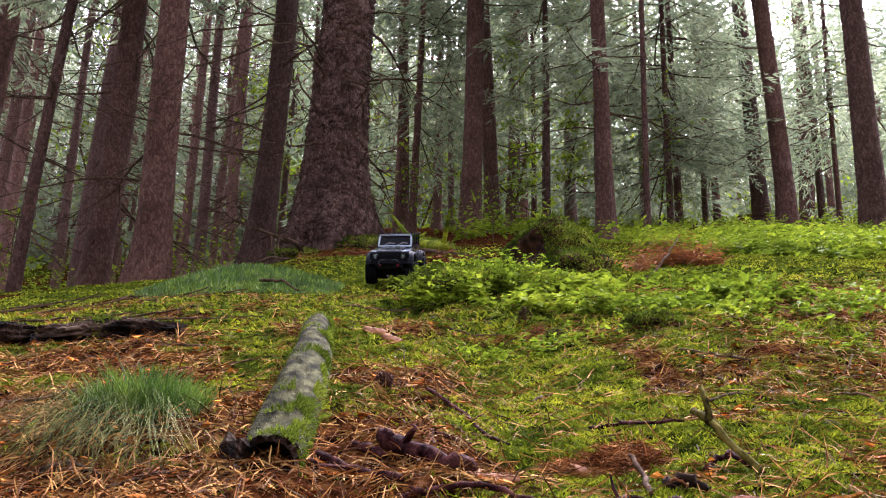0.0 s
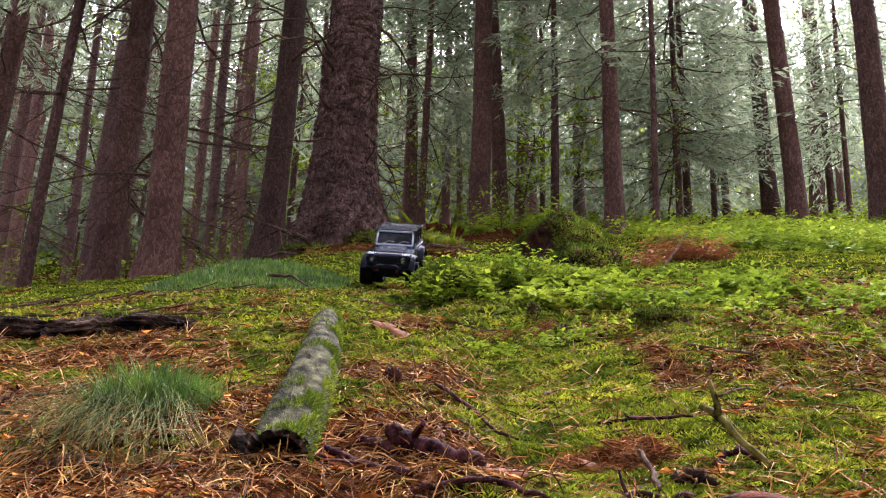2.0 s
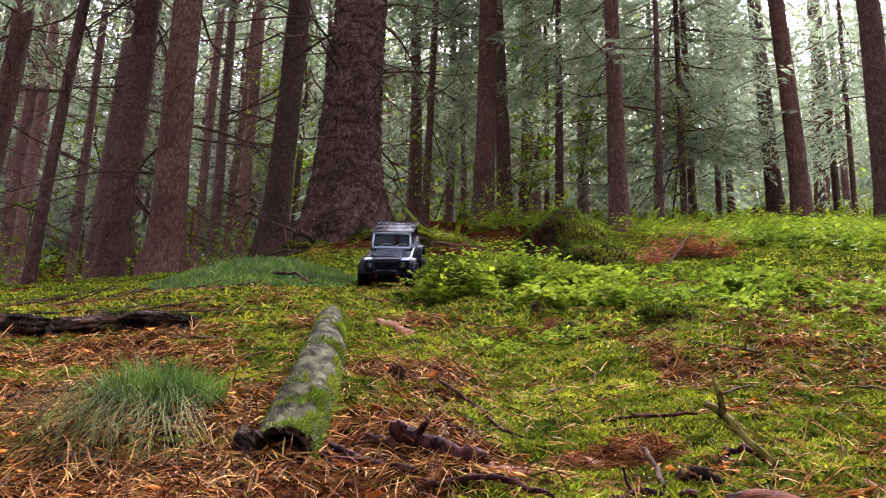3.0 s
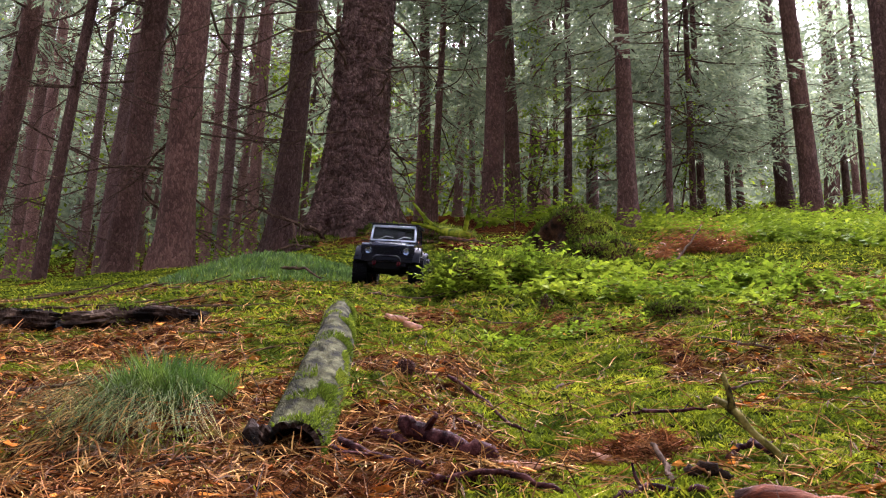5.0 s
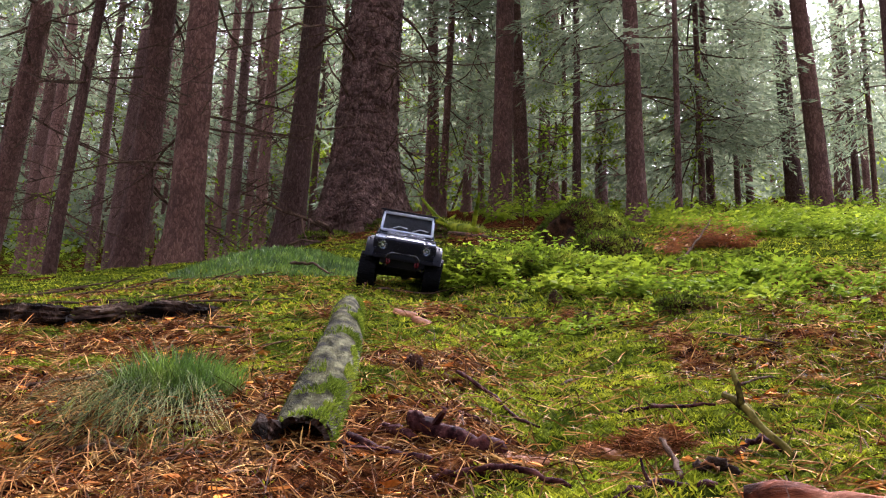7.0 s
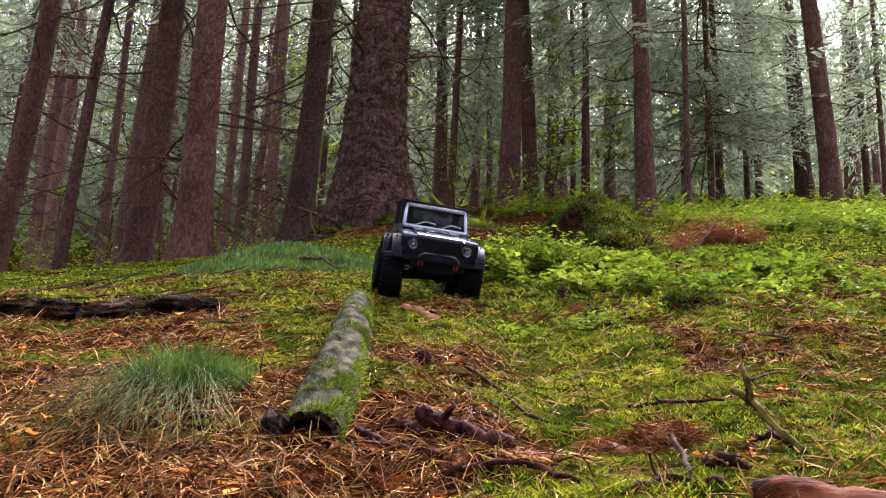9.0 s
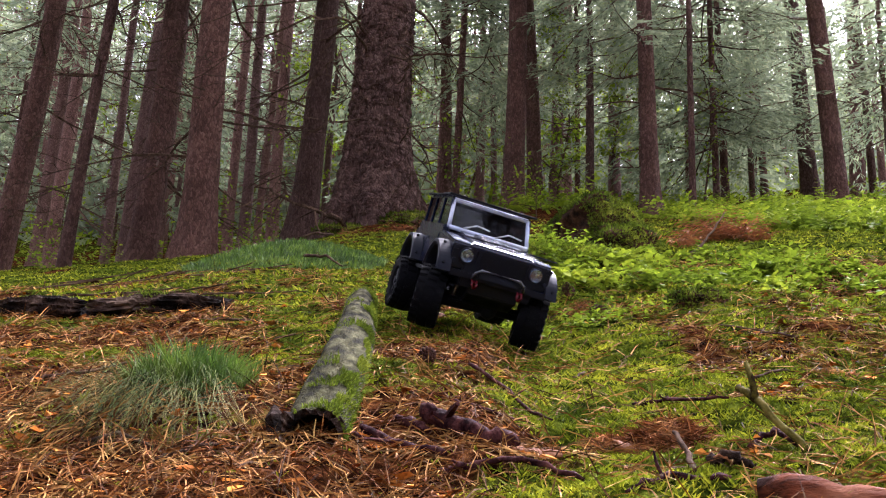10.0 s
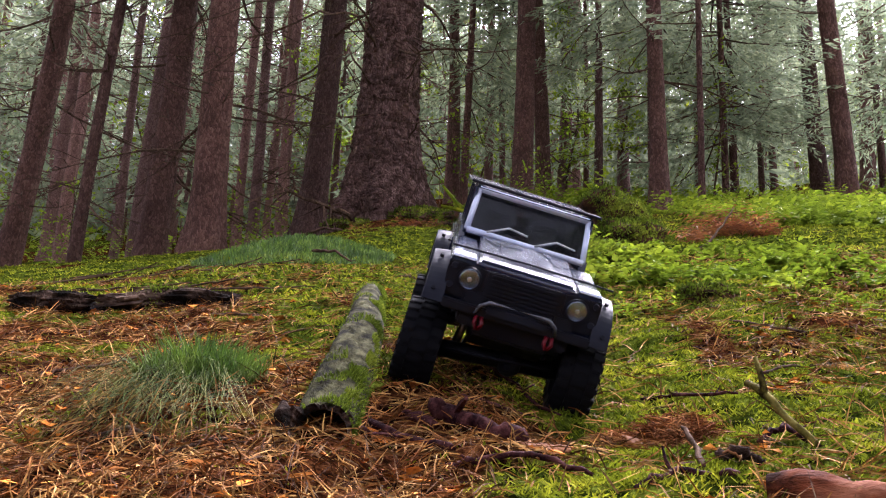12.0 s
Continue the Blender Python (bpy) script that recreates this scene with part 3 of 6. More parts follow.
def far_wood():
    """The wood's far edge, where stems and boughs run together."""
    rs = np.random.RandomState(9)
    stems = []
    V, F, n = [], [], 0
    for k in range(150):
        y = rs.uniform(27, 50)
        x = rs.uniform(-0.62, 0.62) * y
        if x > 0.20 * y and rs.rand() < 0.35:
            continue
        z = float(slope(x, y))
        top, low = rs.uniform(6, 11.5), rs.uniform(0.3, 4.0)
        stems.append(tube(np.array([(x, y, z - 0.5), (x, y, z + 4), (x, y, z + top)]), [0.10, 0.08, 0.02], 6, cap=False))
        m = 640
        h = low + (top - low) * rs.rand(m) ** 1.25
        reach = 2.5 * np.clip(1.12 - (h - low) / (top - low), 0.08, 1) * np.sqrt(rs.rand(m))
        a = rs.uniform(0, 6.28, m)
        p = np.stack([x + reach * np.cos(a), y + reach * np.sin(a), z + h - 0.25 * reach], 1)
        way = np.stack([np.cos(a) + rs.normal(0, 0.5, m), np.sin(a) + rs.normal(0, 0.5, m), rs.uniform(-0.9, 0.05, m)], 1) * rs.uniform(0.10, 0.36, (m, 1))
        wide = np.cross(way, rs.normal(0, 1, (m, 3)))
        wide = wide / np.linalg.norm(wide, axis=1)[:, None] * rs.uniform(0.02, 0.055, (m, 1))
        V.append(np.stack([p - wide * 0.5, p + wide * 0.5, p + way + wide, p + way - wide], 1).reshape(-1, 3))
        F.append(np.arange(4 * m).reshape(-1, 4) + n)
        n += 4 * m
    m = 15000
    y = rs.uniform(19, 50, m)
    x = rs.uniform(-0.62, 0.62, m) * y
    p = np.stack([x, y, slope(x, y) + rs.exponential(0.8, m) * (0.4 + 1.3 * waves(x, y, 3.0))], 1)
    way, wide = rs.normal(0, 0.055, (m, 3)), rs.normal(0, 0.03, (m, 3))
    q = np.stack([p, p + way + wide, p + way * 2, p + way - wide], 1).reshape(-1, 3)
    tagged(new("far_thicket", bulk("far_thicket", q, np.arange(4 * m).reshape(-1, 4), LEAF)), "light green thicket under the far trees", "undergrowth", kind="stuff")
    m = 34000
    y = rs.uniform(22, 50, m)
    x = rs.uniform(-0.62, 0.62, m) * y
    p = np.stack([x, y, slope(x, y) + 4.2 * rs.rand(m) ** 1.3 * (0.35 + 0.9 * waves(x + 30, y, 4.0))], 1)
    way, wide = rs.normal(0, 0.14, (m, 3)) + [0, 0, -0.05], rs.normal(0, 0.048, (m, 3))
    q = np.stack([p, p + way + wide, p + way * 2, p + way - wide], 1).reshape(-1, 3)
    tagged(new("far_brush", bulk("far_brush", q, np.arange(4 * m).reshape(-1, 4), HAZED_NEEDLE)), "low green brush along the far edge of the wood", "undergrowth", kind="stuff")
    tagged(new("far_boughs", bulk("far_boughs", np.vstack(V), np.vstack(F), HAZED_NEEDLE)), "green boughs at the far edge of the wood", "wood", kind="stuff")
    # brown dead twigs that fill the lower storey of the dense side
    m = 9000
    y = rs.uniform(17, 44, m)
    x = rs.uniform(-0.62, 0.02, m) * y
    p = np.stack([x, y, slope(x, y) + rs.uniform(0.3, 9.5, m)], 1)
    way = np.stack([rs.normal(0, 0.34, m), rs.normal(0, 0.34, m), rs.normal(-0.05, 0.10, m)], 1)
    wide = np.cross(way, rs.normal(0, 1, (m, 3)))
    wide = wide / np.linalg.norm(wide, axis=1)[:, None] * rs.uniform(0.008, 0.022, (m, 1))
    q = np.stack([p, p + way + wide, p + way * 2, p + way - wide], 1).reshape(-1, 3)
    tagged(new("far_dead_boughs", bulk("far_dead_boughs", q, np.arange(4 * m).reshape(-1, 4), HAZED_BARK)), "brown dead twigs between the crowded stems", "wood", kind="stuff")
    for k in range(50):
        y = rs.uniform(20, 46)
        x = rs.uniform(-0.60, 0.05) * y
        z, lean = float(slope(x, y)), rs.normal(0, 0.25)
        stems.append(tube(np.array([(x, y, z - 0.5), (x + lean * 0.4, y, z + 4), (x + lean, y, z + rs.uniform(9, 14))]), np.array([0.085, 0.065, 0.02]) * rs.uniform(0.6, 1.2), 6, cap=False))
    v, f = joined(stems)
    tagged(new("far_stems", mesh_from("far_stems", v, f, HAZED_BARK)), "crowded stems at the far edge of the wood", "wood", kind="stuff")


far_wood()

long_limb(old_spruce, [(-0.95, 8.5, 4.8), (-1.0, 7.4, 4.55), (-1.31, 7.10, 4.40), (-1.88, 7.17, 4.18), (-2.20, 7.25, 3.89), (-2.44, 7.28, 3.80)], 0.014)
long_limb(old_spruce, [(-0.97, 8.5, 4.4), (-1.0, 7.0, 4.0), (-1.12, 6.85, 3.83), (-1.36, 6.96, 3.50), (-1.75, 7.09, 3.08)], 0.010)
long_limb(old_spruce, [(-0.96, 8.5, 5.0), (-1.08, 7.5, 4.82), (-1.81, 7.33, 4.66), (-2.64, 7.44, 4.30), (-3.28, 7.47, 4.21)], 0.012)
long_limb(old_spruce, [(-0.62, 8.3, 4.4), (-0.45, 7.4, 4.18), (-0.28, 7.18, 4.12), (-0.06, 7.21, 4.03)], 0.009)
long_limb(old_spruce, [(-0.95, 8.2, 2.80), (-1.085, 7.6, 2.81), (-1.23, 7.6, 2.85), (-1.476, 7.6, 2.94), (-1.626, 7.6, 3.01), (-1.748, 7.6, 3.04)], 0.024)
long_limb(old_spruce, [(-1.438, 7.6, 2.94), (-1.476, 7.6, 3.055), (-1.531, 7.6, 3.13), (-1.562, 7.6, 3.22)], 0.011)
long_limb(old_spruce, [(-0.46, 8.25, 3.45), (-0.383, 7.7, 3.275), (-0.266, 7.7, 3.16), (-0.149, 7.7, 3.01), (-0.077, 7.7, 2.89)], 0.0075)
long_limb(old_spruce, [(-0.58, 8.35, 3.8), (-0.42, 7.7, 3.68), (-0.15, 7.54, 3.63), (0.20, 7.61, 3.40)], 0.008)



# ---- undergrowth ----
def ribbons(name, roots, tips, width, material, sag=0.0, seed=0):
    """Thin bent blades from roots to tips, each of two pieces."""
    rs = np.random.RandomState(seed)
    n = len(roots)
    way = tips - roots
    L = np.linalg.norm(way, axis=1)[:, None]
    side = np.cross(way, rs.normal(0, 1, (n, 3)))
    side = side / (np.linalg.norm(side, axis=1)[:, None] + 1e-9) * np.asarray(width).reshape(-1, 1) / 2
    mid = roots + way * rs.uniform(0.35, 0.65, (n, 1)) + rs.normal(0, 0.045, (n, 3)) * L
    mid[:, 2] += sag * L[:, 0]
    V = np.stack([roots - side, roots + side, mid + side, mid - side, tips + side * 0.35, tips - side * 0.35], 1).reshape(-1, 3)
    o = np.arange(n)[:, None] * 6
    return bulk(name, V, np.concatenate([o + [0, 1, 2, 3], o + [3, 2, 4, 5]]), material)


def blades(name, roots, tips, width, material, seed=0):
    """Short leaf-shaped shoots from roots to tips, one quad each."""
    rs = np.random.RandomState(seed)
    n = len(roots)
    way = tips - roots
    side = np.cross(way, rs.normal(0, 1, (n, 3)))
    side = side / (np.linalg.norm(side, axis=1)[:, None] + 1e-9) * np.asarray(width).reshape(-1, 1) / 2
    mid = roots + way * rs.uniform(0.4, 0.6, (n, 1))
    V = np.stack([roots, mid + side, tips, mid - side], 1).reshape(-1, 3)
    return bulk(name, V, np.arange(4 * n).reshape(-1, 4), material)


def on_slope(x, y, up=0.0):
    return np.stack([x, y, ground_z(x, y) + up], 1)


def fan(n, rs, y0, y1, power):
    """Spots in the wedge of slope that widens uphill."""
    y = y0 + (y1 - y0) * rs.rand(n) ** power
    x = rs.uniform(-1, 1, n) * (0.15 + 0.52 * y) * (1 + 0.6 * rs.rand(n) ** 4)
    return x, y - 0.45 * rs.rand(n) ** 6


def litter():
    rs = np.random.RandomState(21)
    x, y = fan(92000, rs, 0.62, 3.4, 1.5)
    keep = rs.rand(len(x)) < np.clip(1.0 - 1.25 * moss_cover(x, y), 0.12, 0.66)
    x, y = x[keep], y[keep]
    n = len(x)
    a, L = rs.uniform(0, 6.28, n), rs.uniform(0.007, 0.046, n) * (1 + 0.1 * y)
    root = on_slope(x, y, 0.0035 + 0.005 * rs.rand(n))
    tx, ty = x + np.cos(a) * L, y + np.sin(a) * L
    tip = on_slope(tx, ty, 0.0035) + np.stack([0 * x, 0 * x, rs.exponential(0.007, n)], 1)
    tagged(new("needle_litter", ribbons("needle_litter", root, tip, rs.uniform(0.0006, 0.0014, n) * (1 + 0.3 * y), STRAW, 0.05, 22)),
           "dry tan needles and grass straws strewn over the moss", "litter", kind="stuff")
    # bark crumbs and fallen orange scraps
    x, y = fan(1900, rs, 0.65, 3.0, 1.3)
    keep = moss_cover(x, y) < 0.62
    x, y = x[keep], y[keep]
    n, s = len(x), rs.uniform(0.0025, 0.0075, keep.sum())
    c = on_slope(x, y, 0.008)
    V, F = [], []
    for k in range(n):
        q = rs.normal(0, 1, (6, 3)) * [s[k], s[k], s[k] * 0.35] + c[k]
        V.append(q)
        F += [(6 * k + i, 6 * k + j, 6 * k + m) for i, j, m in ((0, 1, 2), (0, 2, 3), (0, 3, 4), (0, 4, 1), (5, 2, 1), (5, 3, 2), (5, 4, 3), (5, 1, 4))]
    tagged(new("bark_crumbs", mesh_from("bark_crumbs", np.vstack(V), F, CHIP)), "small orange-brown scraps of bark and leaf on the litter", "litter", kind="stuff")


CHIP = mottled("bark_crumb", [(0.36, (0.20, 0.05, 0.010)), (0.5, (0.46, 0.15, 0.025)), (0.66, (0.58, 0.24, 0.055))], 25, 4, 0.8, 0.2, 0.002, island=0.5, spec=0.04)
litter()


def moss():
    """Short feathery shoots all over the mossy ground, larger and fewer further off."""
    rs = np.random.RandomState(31)
    for name, count, y0, y1, h, w in (("moss_near", 105000, 0.7, 2.3, 0.0078, 0.0020), ("moss_further", 46000, 2.2, 7.4, 0.013, 0.0048)):
        x, y = fan(count, rs, y0, y1, 1.1)
        keep = rs.rand(len(x)) < np.clip(1.9 * moss_cover(x, y) - 0.55, 0.02, 1)
        x, y = x[keep], y[keep]
        n = len(x)
        root = on_slope(x, y, -0.002)
        root, H = np.repeat(root, 3, 0), np.repeat(h * rs.uniform(0.5, 1.5, n), 3)
        way = rs.normal(0, 0.75, (3 * n, 3))
        way[:, 2] = rs.uniform(0.35, 1.0, 3 * n)
        tagged(new(name, blades(name, root, root + way * H[:, None], np.full(3 * n, w) * rs.uniform(0.6, 1.4, 3 * n), MOSS, 32)), "bright yellow-green moss shoots on the ground", "moss", kind="stuff")


moss()


def leaves(spots, size, rs, tilt=0.5):
    """Folded leaf blades at the spots: points and quads."""
    n = len(spots)
    a = rs.uniform(0, 6.28, n)
    way = np.stack([np.cos(a), np.sin(a), rs.normal(0.0, tilt, n)], 1)
    side = np.stack([-np.sin(a), np.cos(a), rs.normal(0, tilt, n)], 1)
    s = (size * rs.uniform(0.55, 1.3, n))[:, None]
    up = np.array([0, 0, 1.0])
    p = spots
    V = np.stack([p, p + way * s * 0.5 + side * s * 0.33 + up * s * 0.12, p + way * s - up * s * 0.1, p + way * s * 0.5 - side * s * 0.33 + up * s * 0.12, p + way * s * 0.5], 1).reshape(-1, 3)
    o = np.arange(n)[:, None] * 5
    F = np.concatenate([o + [0, 4, 1], o + [4, 2, 1], o + [0, 3, 4], o + [3, 2, 4]])
    return V, F


def leaf_blades(p, way, side, size):
    """Folded leaf blades from their foot points, the ways they point and their sides."""
    n, s, up = len(p), np.asarray(size).reshape(-1, 1), np.array([0, 0, 1.0])
    mid = p + way * s * 0.5
    V = np.stack([p, mid + side * s * 0.30 + up * s * 0.06, p + way * s - up * s * 0.08, mid - side * s * 0.30 + up * s * 0.06, mid], 1).reshape(-1, 3)
    o = np.arange(n)[:, None] * 5
    return V, np.concatenate([o + [0, 4, 1], o + [4, 2, 1], o + [0, 3, 4], o + [3, 2, 4]])


def herbs(name, label, n, place, size, height, seed, material=None, tilt=0.25, per=9):
    """A patch of leafy sprigs: leaves in two rows along an arching stem; place(rs, n) gives their spots."""
    rs = np.random.RandomState(seed)
    x, y = place(rs, n)
    n = len(x)
    tall = height * rs.uniform(0.35, 1.15, n) * (0.45 + 1.1 * waves(x, y, 0.30))
    base = on_slope(x, y)
    a = rs.uniform(0, 6.28, n)
    reach = tall * rs.uniform(0.4, 1.1, n)
    u = np.linspace(0.3, 1.0, per)[None] + rs.normal(0, 0.03, (n, per))
    at = base[:, None] + np.stack([np.cos(a)[:, None] * reach[:, None] * u ** 1.6, np.sin(a)[:, None] * reach[:, None] * u ** 1.6, tall[:, None] * u * (1.15 - 0.25 * u)], 2)
    turn = a[:, None] + np.tile([0.95, -0.95], per)[None, :per] * rs.uniform(0.6, 1.3, (n, per)) * (1.15 - 0.5 * u)
    way = np.stack([np.cos(turn), np.sin(turn), rs.normal(0.05, tilt, (n, per))], 2).reshape(-1, 3)
    side = np.stack([-np.sin(turn), np.cos(turn), rs.normal(0, tilt, (n, per))], 2).reshape(-1, 3)
    V, F = leaf_blades(at.reshape(-1, 3), way, side, size * rs.uniform(0.6, 1.25, n * per))
    return tagged(new(name, bulk(name, V, F, material or LEAF)), label, "undergrowth", kind="stuff")


def fern_fronds(name, label, n, place, length, seed, material=None, rise=0.9, wide=0.95):
    """A patch of fern fronds: leaflets tapering along arching stalks, four or five from a root."""
    rs = np.random.RandomState(seed)
    x, y = place(rs, n)
    x, y = np.repeat(x, 4) + rs.normal(0, 0.02, 4 * len(x)), np.repeat(y, 4) + rs.normal(0, 0.02, 4 * len(y))
    n, per = len(x), 16
    a, L = rs.uniform(0, 6.28, n), length * rs.uniform(0.5, 1.2, n)
    up = rise * rs.uniform(0.5, 1.2, n)
    u = np.repeat(np.linspace(0.22, 1.0, per // 2), 2)[None] * np.ones((n, 1))
    flat = (u * 0.55 + 0.45 * u * u) * L[:, None]
    high = up[:, None] * L[:, None] * (u - 0.52 * u * u)
    at = on_slope(x, y)[:, None] + np.stack([np.cos(a)[:, None] * flat, np.sin(a)[:, None] * flat, high], 2)
    turn = a[:, None] + np.tile([1.15, -1.15], per // 2)[None] * rs.uniform(0.85, 1.1, (n, per))
    way = np.stack([np.cos(turn), np.sin(turn), rs.normal(-0.15, 0.2, (n, per))], 2).reshape(-1, 3)
    side = np.stack([-np.sin(turn), np.cos(turn), rs.normal(0, 0.25, (n, per))], 2).reshape(-1, 3) * wide
    size = 0.34 * L[:, None] * np.clip(1.12 - u, 0.1, 1) * rs.uniform(0.8, 1.1, (n, per))
    V, F = leaf_blades(at.reshape(-1, 3), way, side, size.ravel())
    return tagged(new(name, bulk(name, V, F, material or LEAF)), label, "undergrowth", kind="stuff")


def in_oval(cx, cy, rx, ry):
    def place(rs, n):
        r, a = np.sqrt(rs.rand(n)), rs.uniform(0, 6.28, n)
        x, y = cx + rx * r * np.cos(a), cy + ry * r * np.sin(a)
        k = waves(x + 50, y, 0.16 + 0.02 * cy) > 0.40
        return x[k], y[k]
    return place


herbs("bilberry_patch", "low bright green bilberry leaves on the bank", 560, in_oval(0.62, 2.68, 0.52, 0.36), 0.027, 0.060, 41)
herbs("bilberry_patch", "low bright green bilberry leaves on the bank", 240, in_oval(0.95, 2.35, 0.40, 0.40), 0.023, 0.055, 42)
herbs("bilberry_patch", "low green bilberry leaves beside the mossy stump", 150, in_oval(0.80, 3.35, 0.45, 0.28), 0.030, 0.045, 43)
herbs("bilberry_patch", "low green bilberry leaves over the moss hummock", 420, in_oval(0.20, 2.88, 0.24, 0.18), 0.021, 0.075, 44)
herbs("herb_patch", "sparse small green herbs among the moss", 170, in_oval(1.15, 1.9, 0.5, 0.5), 0.018, 0.045, 45)
herbs("herb_patch", "bright small leaves over the moss hummock", 90, in_oval(0.55, 2.06, 0.09, 0.07), 0.018, 0.05, 56)
herbs("herb_patch", "sparse small green herbs among the moss", 120, in_oval(0.28, 2.02, 0.2, 0.16), 0.015, 0.03, 46)
herbs("herb_patch", "bright leafy herbs under the trees", 900, in_oval(3.1, 6.5, 1.5, 1.4), 0.055, 0.12, 47)
herbs("herb_patch", "bright leafy herbs under the trees", 420, in_oval(2.6, 8.4, 1.6, 1.5), 0.06, 0.13, 48)
herbs("herb_patch", "bright leafy herbs under the trees", 380, in_oval(4.2, 5.6, 1.4, 1.2), 0.05, 0.12, 49)
herbs("herb_patch", "light green shoots beneath the distant stems", 130, in_oval(1.6, 10.5, 1.8, 1.6), 0.05, 0.20, 50)
herbs("herb_patch", "light green shoots beneath the distant stems", 700, in_oval(4.0, 12.0, 3.6, 2.6), 0.06, 0.22, 51)
herbs("herb_patch", "light green shoots beneath the distant stems", 450, in_oval(-5.0, 12.5, 3.6, 2.6), 0.06, 0.6, 52)
fern_fronds("fern_patch", "sunlit light green ferns under the trees", 170, in_oval(3.0, 6.5, 1.5, 1.4), 0.24, 71)
fern_fronds("fern_patch", "sunlit light green ferns under the trees", 110, in_oval(2.6, 8.4, 1.6, 1.5), 0.26, 72)
fern_fronds("fern_patch", "sunlit light green ferns under the trees", 70, in_oval(2.2, 5.3, 0.8, 0.7), 0.22, 73)
fern_fronds("fern_patch", "sunlit light green ferns under the trees", 80, in_oval(4.2, 5.7, 1.4, 1.2), 0.24, 74)
fern_fronds("fern_patch", "light green ferns at the foot of the stems", 9, in_oval(0.65, 8.9, 0.5, 0.8), 0.40, 75, None, 1.5)
fern_fronds("bracken_patch", "rust-brown dead bracken on the slope", 110, in_oval(1.12, 4.15, 0.26, 0.34), 0.16, 53, BRACKEN, 1.3, 0.4)
fern_fronds("bracken_patch", "rust-brown dead bracken on the slope", 50, in_oval(0.30, 5.2, 0.26, 0.5), 0.17, 54, BRACKEN, 1.0, 0.45)
fern_fronds("bracken_patch", "rust-brown dead bracken on the slope", 26, in_oval(-0.5, 6.3, 0.35, 0.5), 0.18, 55, BRACKEN, 0.5, 0.45)


def sapling(x, y, height, count, size, seed, material=None, label="young broadleaf tree with sparse sunlit green leaves"):
    """A thin broadleaf stem with a cloud of leaves along its twigs."""
    rs = np.random.RandomState(seed)
    tree = tagged(new("sapling"), label, "tree", "young trees")
    tree.location = (x, y, float(slope(x, y)))
    h = np.linspace(-0.1, height, 8)
    out = [tube(np.stack([0.03 * height * np.sin(h * 2 + seed), 0.02 * height * np.cos(h * 3), h], 1), np.linspace(0.008, 0.002, 8) * height ** 0.7, 6)]
    at = []
    for k in range(int(10 + height * 7)):
        z, a, L = rs.uniform(0.18, 1.0) * height, rs.uniform(0, 6.28), rs.uniform(0.25, 0.8) * (0.35 + 0.25 * height) * 0.7
        b = np.array([0.03 * height * math.sin(z * 2 + seed), 0.02 * height * math.cos(z * 3), z])
        e = b + np.array([math.cos(a), math.sin(a), rs.uniform(-0.1, 0.5)]) * L
        out.append(tube(np.stack([b, (b + e) / 2 + [0, 0, 0.05 * L], e]), [0.004 * height ** 0.6, 0.003, 0.001], 4, cap=False))
        m = max(3, int(count / (10 + height * 7)))
        u = rs.uniform(0.2, 1.05, (m, 1))
        at.append(b * (1 - u) + e * u + rs.normal(0, 0.05 * L + 0.02, (m, 3)))
    v, f = joined(out)
    part("stem", mesh_from("stem", v, clean(f), TWIG), None, tree)
    V, F = leaves(np.vstack(at), size, rs)
    tagged(part("leaves", bulk("leaves", V, F, material or LEAF), None, tree, "light green leaves"), kind="stuff")


for x, y, h, n, s, k in ((-2.2, 13.0, 3.2, 700, 0.055, 1), (-1.1, 12.2, 2.4, 500, 0.05, 2), (-0.1, 12.0, 1.3, 200, 0.045, 3), (2.5, 14.0, 4.2, 2200, 0.07, 4), (1.75, 15.0, 3.6, 1700, 0.07, 5),
                         (3.0, 10.8, 2.2, 300, 0.05, 6), (-4.6, 10.4, 1.4, 260, 0.045, 7), (-2.7, 9.6, 1.2, 240, 0.045, 8), (-6.2, 11.4, 1.8, 340, 0.05, 9), (-3.2, 19.0, 6.0, 1200, 0.08, 10),
                         (-7.5, 20.0, 7.0, 1400, 0.09, 11), (0.3, 22.0, 7.0, 1400, 0.09, 12), (4.8, 21.0, 6.5, 1300, 0.09, 13), (8.5, 19.0, 6.0, 1200, 0.08, 14), (-10.5, 18.0, 6.5, 1200, 0.09, 15),
                         (0.42, 8.3, 0.75, 90, 0.04, 16), (0.72, 8.2, 0.6, 80, 0.04, 17), (2.0, 24.0, 8.0, 1500, 0.10, 18), (-1.5, 25.0, 8.0, 1500, 0.10, 19), (6.5, 26.0, 8.0, 1500, 0.10, 20)):
    sapling(x, y, h, n, s, 100 + k)


# ---- dead wood and the other things on the ground ----
DEEPMOSS = mottled("deep_moss", [(0.36, (0.026, 0.046, 0.006)), (0.5, (0.105, 0.150, 0.016)), (0.68, (0.24, 0.28, 0.036))], 3, 6, 0.85, 0.0, 0.01, island=0.5, through_light=0.25, spec=0.03)
WOOD = mottled("weathered_log", [(0.37, (0.007, 0.006, 0.003)), (0.46, (0.025, 0.024, 0.009)), (0.55, (0.047, 0.046, 0.018)), (0.68, (0.105, 0.100, 0.048))], 55, 7, 0.9, 0.9, 0.005, (1, 0.3, 1), spec=0.05)
ROT = mottled("rotten_wood", [(0.40, (0.005, 0.0035, 0.0025)), (0.52, (0.026, 0.015, 0.010)), (0.66, (0.13, 0.088, 0.062))], 22, 5, 0.9, 0.9, 0.008, (0.5, 1, 1), spec=0.04)
